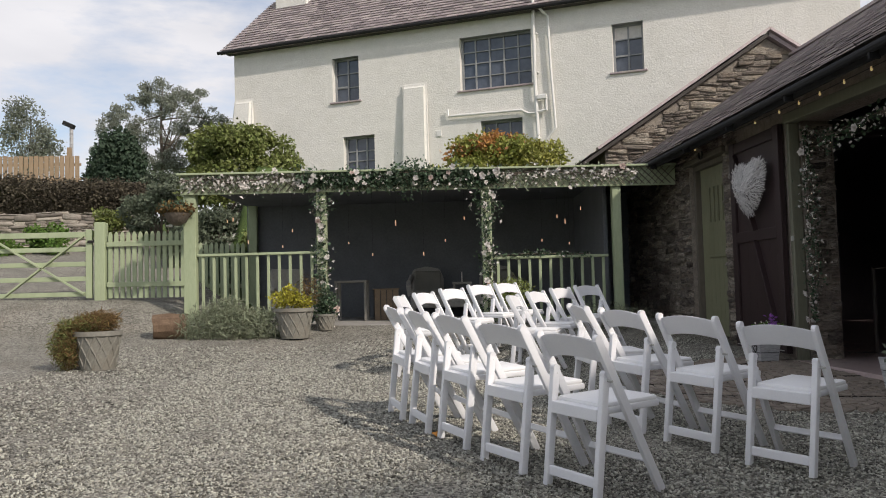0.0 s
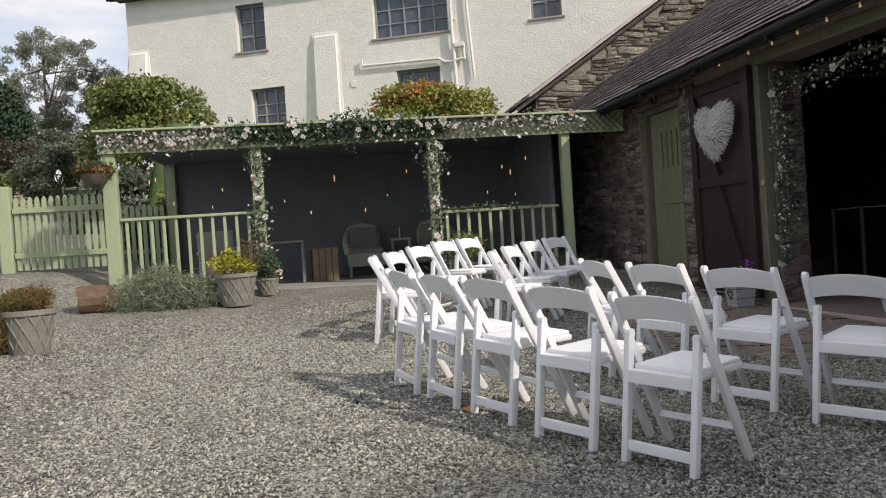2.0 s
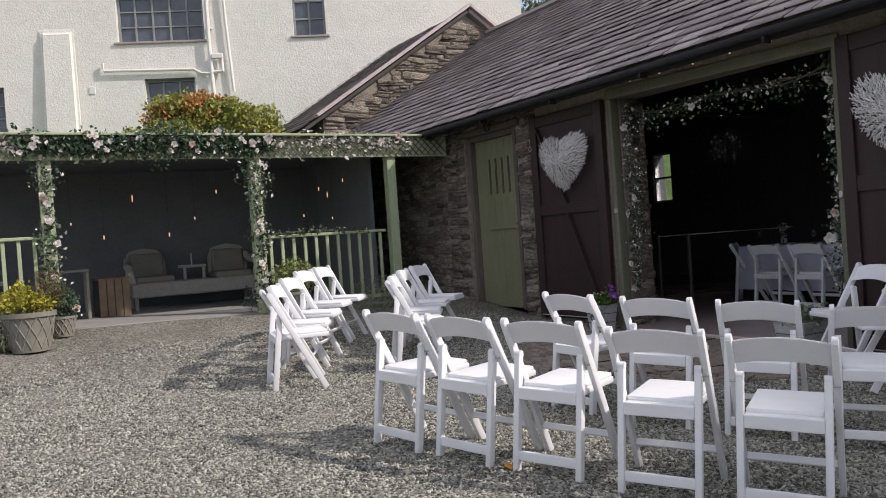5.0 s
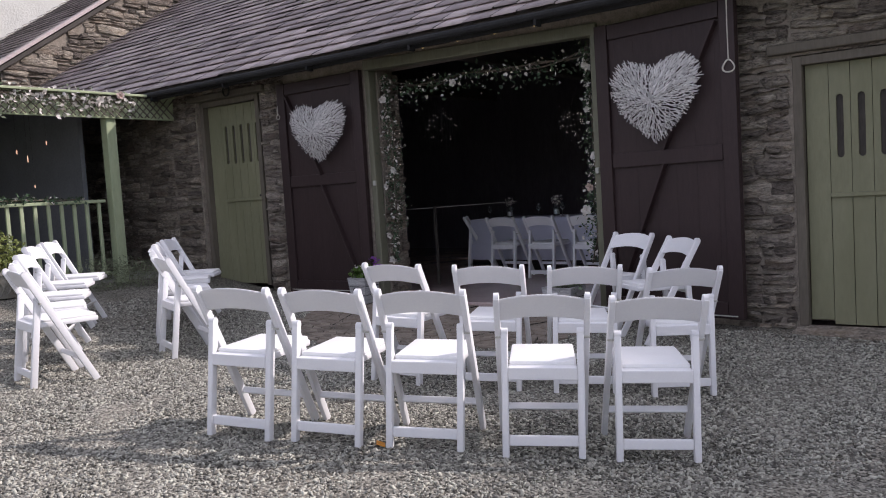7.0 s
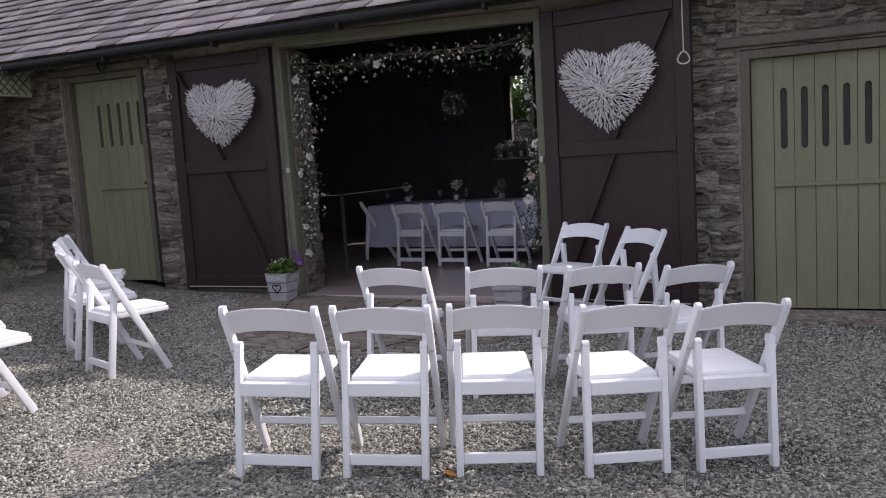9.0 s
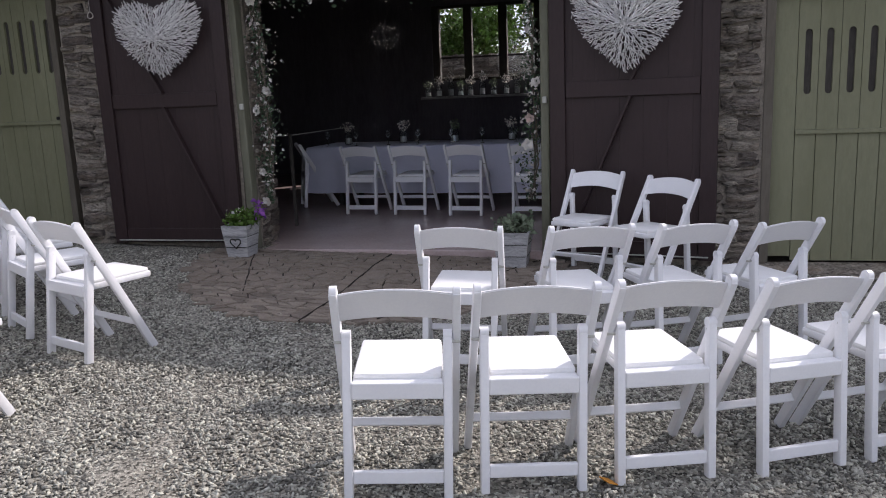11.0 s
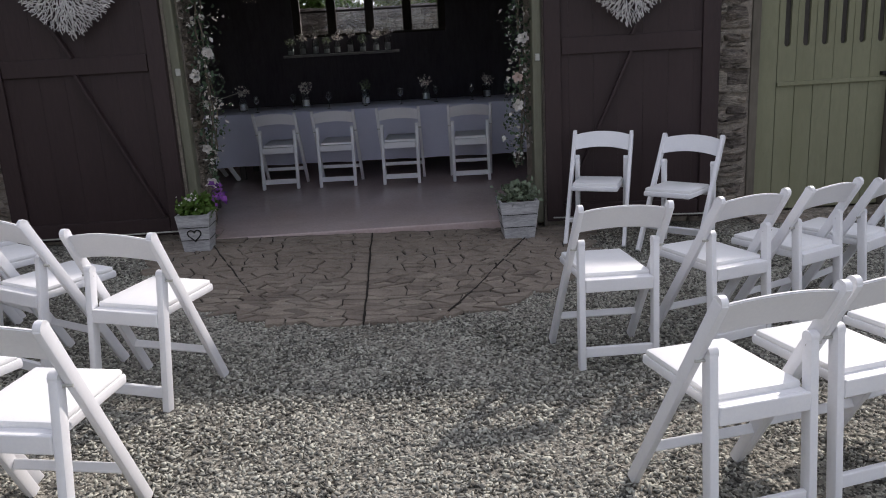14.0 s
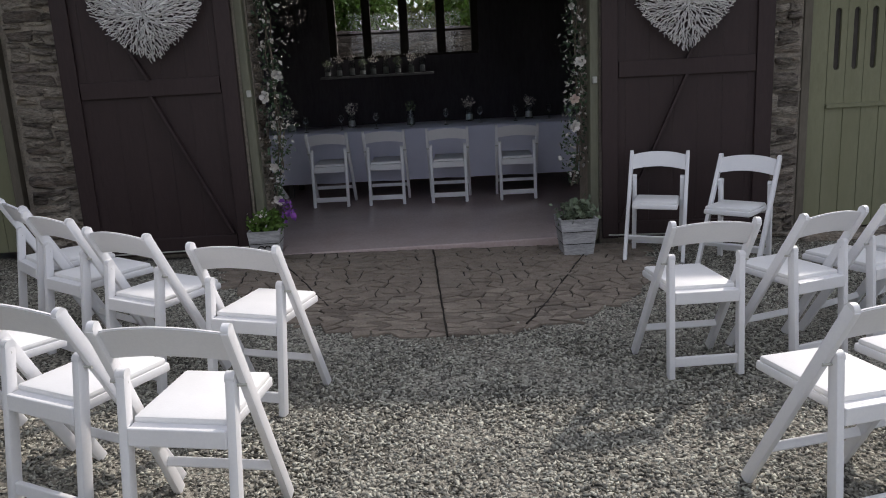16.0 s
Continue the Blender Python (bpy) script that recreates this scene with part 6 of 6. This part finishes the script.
stone_stuff("stonework", gw, rubble(-4.5, 4.5, 0.6, 2.26, 151, hmin=0.1, hmax=0.22, lmin=0.2, lmax=0.6), Matrix(((0, 1, 0, 0.04), (-1, 0, 0, 0), (0, 0, 1, 0), (0, 0, 0, 1))), STONEJ)
# sunlit greenery behind the barn window
bush("garden_bank", "sunlit green shrubs outside the back window", (14.4, 7.6, 0.3), lumps(rs, (0, 0, 1.6), (0.9, 3.2, 1.6), 40, 0.5), 9000, 0.11, FRESHLEAF, 126)
bush("garden_bank", "sunlit green shrubs growing up a bank", (16.5, 8.5, 0.8), lumps(rs, (0, 0, 2.2), (1.0, 5.0, 2.4), 80, 0.7, 0.8), 20000, 0.15, LAUREL, 127)
bush("fern_clump", "small green plant at the barn corner", (4.05, 2.75, gz(4.05, 2.75)), lumps(rs, (0, 0, 0.25), (0.2, 0.25, 0.2), 8, 0.12), 900, 0.05, FRESHLEAF, 128)

for k, (x, y, r, h, m) in enumerate(((-4.4, 18.6, 0.9, 1.3, TREELEAF), (-2.7, 17.5, 0.6, 1.2, LAUREL), (-5.6, 25.2, 1.5, 2.6, TREELEAF), (-7.6, 27.0, 1.6, 2.4, TREELEAF), (-3.6, 17.2, 0.5, 0.7, LEAFDARK))):
    bush("garden_shrub", "dense dark green shrub on the bank behind the fence", (x, y, gz(x, y) - 0.1), lumps(rs, (0, 0, h * 0.5), (r, r * 0.8, h * 0.55), 26, 0.3, 0.5), 6000, 0.10, m, 160 + k)

# dry stone wall with a dark hedge on it
DW = Matrix.Translation((-18.3, 23.2, 1.17)) @ Matrix.Rotation(radians(3), 4, "Z")
dry = tagged(part("wall_dry_stone", bx((5.0, 0.35, 1.2), (11.2, 0.6, 2.3)), MORTAR), "grey-buff dry stone retaining wall along the track", "stone wall", kind="structure")
dry.matrix_basis = DW
stone_stuff("stonework", dry, rubble(-0.6, 10.7, 1.0, 2.42, 150, hmin=0.08, hmax=0.2, lmin=0.18, lmax=0.6), Matrix.Translation((0, 0.03, 0)), DRYSTONE)
hedge = thing("hedge", "dark clipped copper-brown hedge above the stone wall", "hedge")
hedge.matrix_basis = DW
blobs = [(x, 0.55 + 0.06 * math.sin(x * 3), 2.90 + 0.04 * math.sin(x * 2.1), 0.45, 0.5, min(0.8, 0.74 - 0.075 * (x - 6.5))) for x in np.arange(-0.6, 10.9, 0.24)]
leaves("foliage", cloud_points(rs, blobs, 56000, 0.6), 0.085, HEDGE, hedge, rs)
part("inner_growth", bx((5.1, 0.66, 2.85), (11.3, 0.5, 0.95), None, 0.1), HEDGE, hedge)
ft = thing("paling_fence", "new orange-brown wooden paling fence above the hedge", "fence")
ft.matrix_basis = DW @ Matrix.Translation((0, 1.6, 0))
for k in range(62):
    part("paling", bx((-0.6 + 0.15 * k, 0, 3.80), (0.125, 0.02, 1.0 + 0.02 * (k % 3)), None, 0.0), FENCEW, ft)
for z in (3.6, 4.05):
    part("rail", bx((4.0, 0.04, z), (9.3, 0.04, 0.08)), FENCEW, ft)
for k in range(5):
    part("post", bx((-0.5 + 2.2 * k, 0.06, 3.9), (0.11, 0.11, 1.35 + 0.25 * (k % 2))), FENCEW, ft)
lp = thing("lamp_post", "grey post with an angled floodlight above the fence", "lamp post", (-10.32, 26.0, 4.18))
bm = bmesh.new()
tube(bm, [(0, 0, -0.5), (0, 0, 2.35)], 0.06, 8)
part("pole", bm, GREYWOOD, lp)
part("floodlight", bx((-0.08, 0, 2.42), (0.36, 0.2, 0.14), Matrix.Rotation(radians(25), 3, "Y"), 0.02), IRON, lp)


def bistro(at, rz):
    c = thing("bistro_chair", "white metal bistro chair on the upper terrace", "chair", at, rz, group="terrace chairs")
    bm = bmesh.new()
    for s in (-1, 1):
        tube(bm, [(s * 0.18, -0.2, 0.85), (s * 0.18, 0.2, 0)], 0.018, 6)
        tube(bm, [(s * 0.18, 0.2, 0.45), (s * 0.18, -0.2, 0)], 0.018, 6)
    part("legs", bm, PIPEW, c)
    part("seat", bx((0, 0.02, 0.45), (0.38, 0.36, 0.025)), PIPEW, c)
    for z in (0.65, 0.78):
        part("back_slat", bx((0, -0.17, z), (0.38, 0.02, 0.06)), PIPEW, c)


bistro((-6.6, 22.2, gz(-6.6, 22.2)), 20)
bistro((-5.2, 21.0, gz(-5.2, 21.0)), -30)
bt = thing("bistro_table", "small round white metal table on the terrace", "table", (-5.7, 21.4, gz(-5.7, 21.4)))
part("tabletop", lathe(bmesh.new(), [(0.34, 0.70), (0.35, 0.71), (0.35, 0.725), (0.34, 0.73)], 20), PIPEW, bt)
bm = bmesh.new()
tube(bm, [(0, 0, 0), (0, 0, 0.7)], 0.025, 8)
part("stem", bm, PIPEW, bt)

# ---------------------------------------------------------------- setts of the apron, cracked and uneven
rr = random.Random(77)
AXIS, NR, NC = 7.41, 28, 16
knots = {}
for i in range(NR + 1):
    for k in range(-NC, NC + 1):
        f = (0 if k in (0,) else 1)
        shift = 0.054 * (i % 2) * (1 if k > 0 else -1) * f
        y = AXIS + 0.108 * k + shift + rr.uniform(-0.038, 0.038) * f
        knots[i, k] = (4.27 - 0.077 * i + rr.uniform(-0.022, 0.022) + 0.010 * math.sin(2.1 * k), y)
inside_fan = lambda a, b: ((4.30 - a) / 2.12) ** 2 + ((b - 7.38) / 1.70) ** 2 < 1

laid, rest = [], bmesh.new()


def lay(q):
    gap = rr.uniform(0.0025, 0.0075)
    cx, cy = sum(p[0] for p in q) / len(q), sum(p[1] for p in q) / len(q)
    if not inside_fan(cx, cy):
        return
    pull = lambda a, b, g: (a + math.copysign(min(g, abs(cx - a) * 0.4), cx - a), b + math.copysign(min(g, abs(cy - b) * 0.4), cy - b))
    q = [pull(a, b, gap) for a, b in q]
    zt = 0.019 + rr.uniform(-0.006, 0.005)
    top = [pull(a, b, 0.005) for a, b in q]
    n = len(q)
    V = [(a, b, gz(a, b) + zt - 0.06) for a, b in q] + [(a, b, gz(a, b) + zt - 0.004) for a, b in q] + [(a, b, gz(a, b) + zt) for a, b in top]
    laid.append(1)
    bm = bmesh.new() if len(laid) <= 300 else rest
    v = [bm.verts.new(p) for p in V]
    bm.faces.new(v[2 * n:])
    for k in range(n):
        m = (k + 1) % n
        bm.faces.new((v[k], v[m], v[n + m], v[n + k]))
        bm.faces.new((v[n + k], v[n + m], v[2 * n + m], v[2 * n + k]))
    if bm is not rest:
        part("sett", bm, SETT, apron)


for i in reversed(range(NR)):
    for k in range(-NC, NC):
        a, b, c, d = knots[i, k], knots[i, k + 1], knots[i + 1, k + 1], knots[i + 1, k]
        s = rr.random()
        if s < 0.24:
            lay([a, b, c])
            lay([a, c, d])
        elif s < 0.46:
            lay([a, b, d])
            lay([b, c, d])
        else:
            lay([a, b, c, d])
tagged(part("setts", rest, SETT, apron), kind="stuff")
for ends in (((4.26, 7.41), (2.20, 7.41)), ((4.20, 6.10), (2.35, 6.92)), ((4.25, 8.72), (2.75, 8.10))):
    bm = bmesh.new()
    (xa, ya), (xb, yb) = ends
    pts = [(xa + (xb - xa) * f / 12, ya + (yb - ya) * f / 12 + rr.uniform(-0.006, 0.006)) for f in range(13)]
    tube(bm, [(x, y, gz(x, y) + 0.017) for x, y in pts], 0.006, 6)
    part("joint_strip", bm, SOILJOINT, apron)
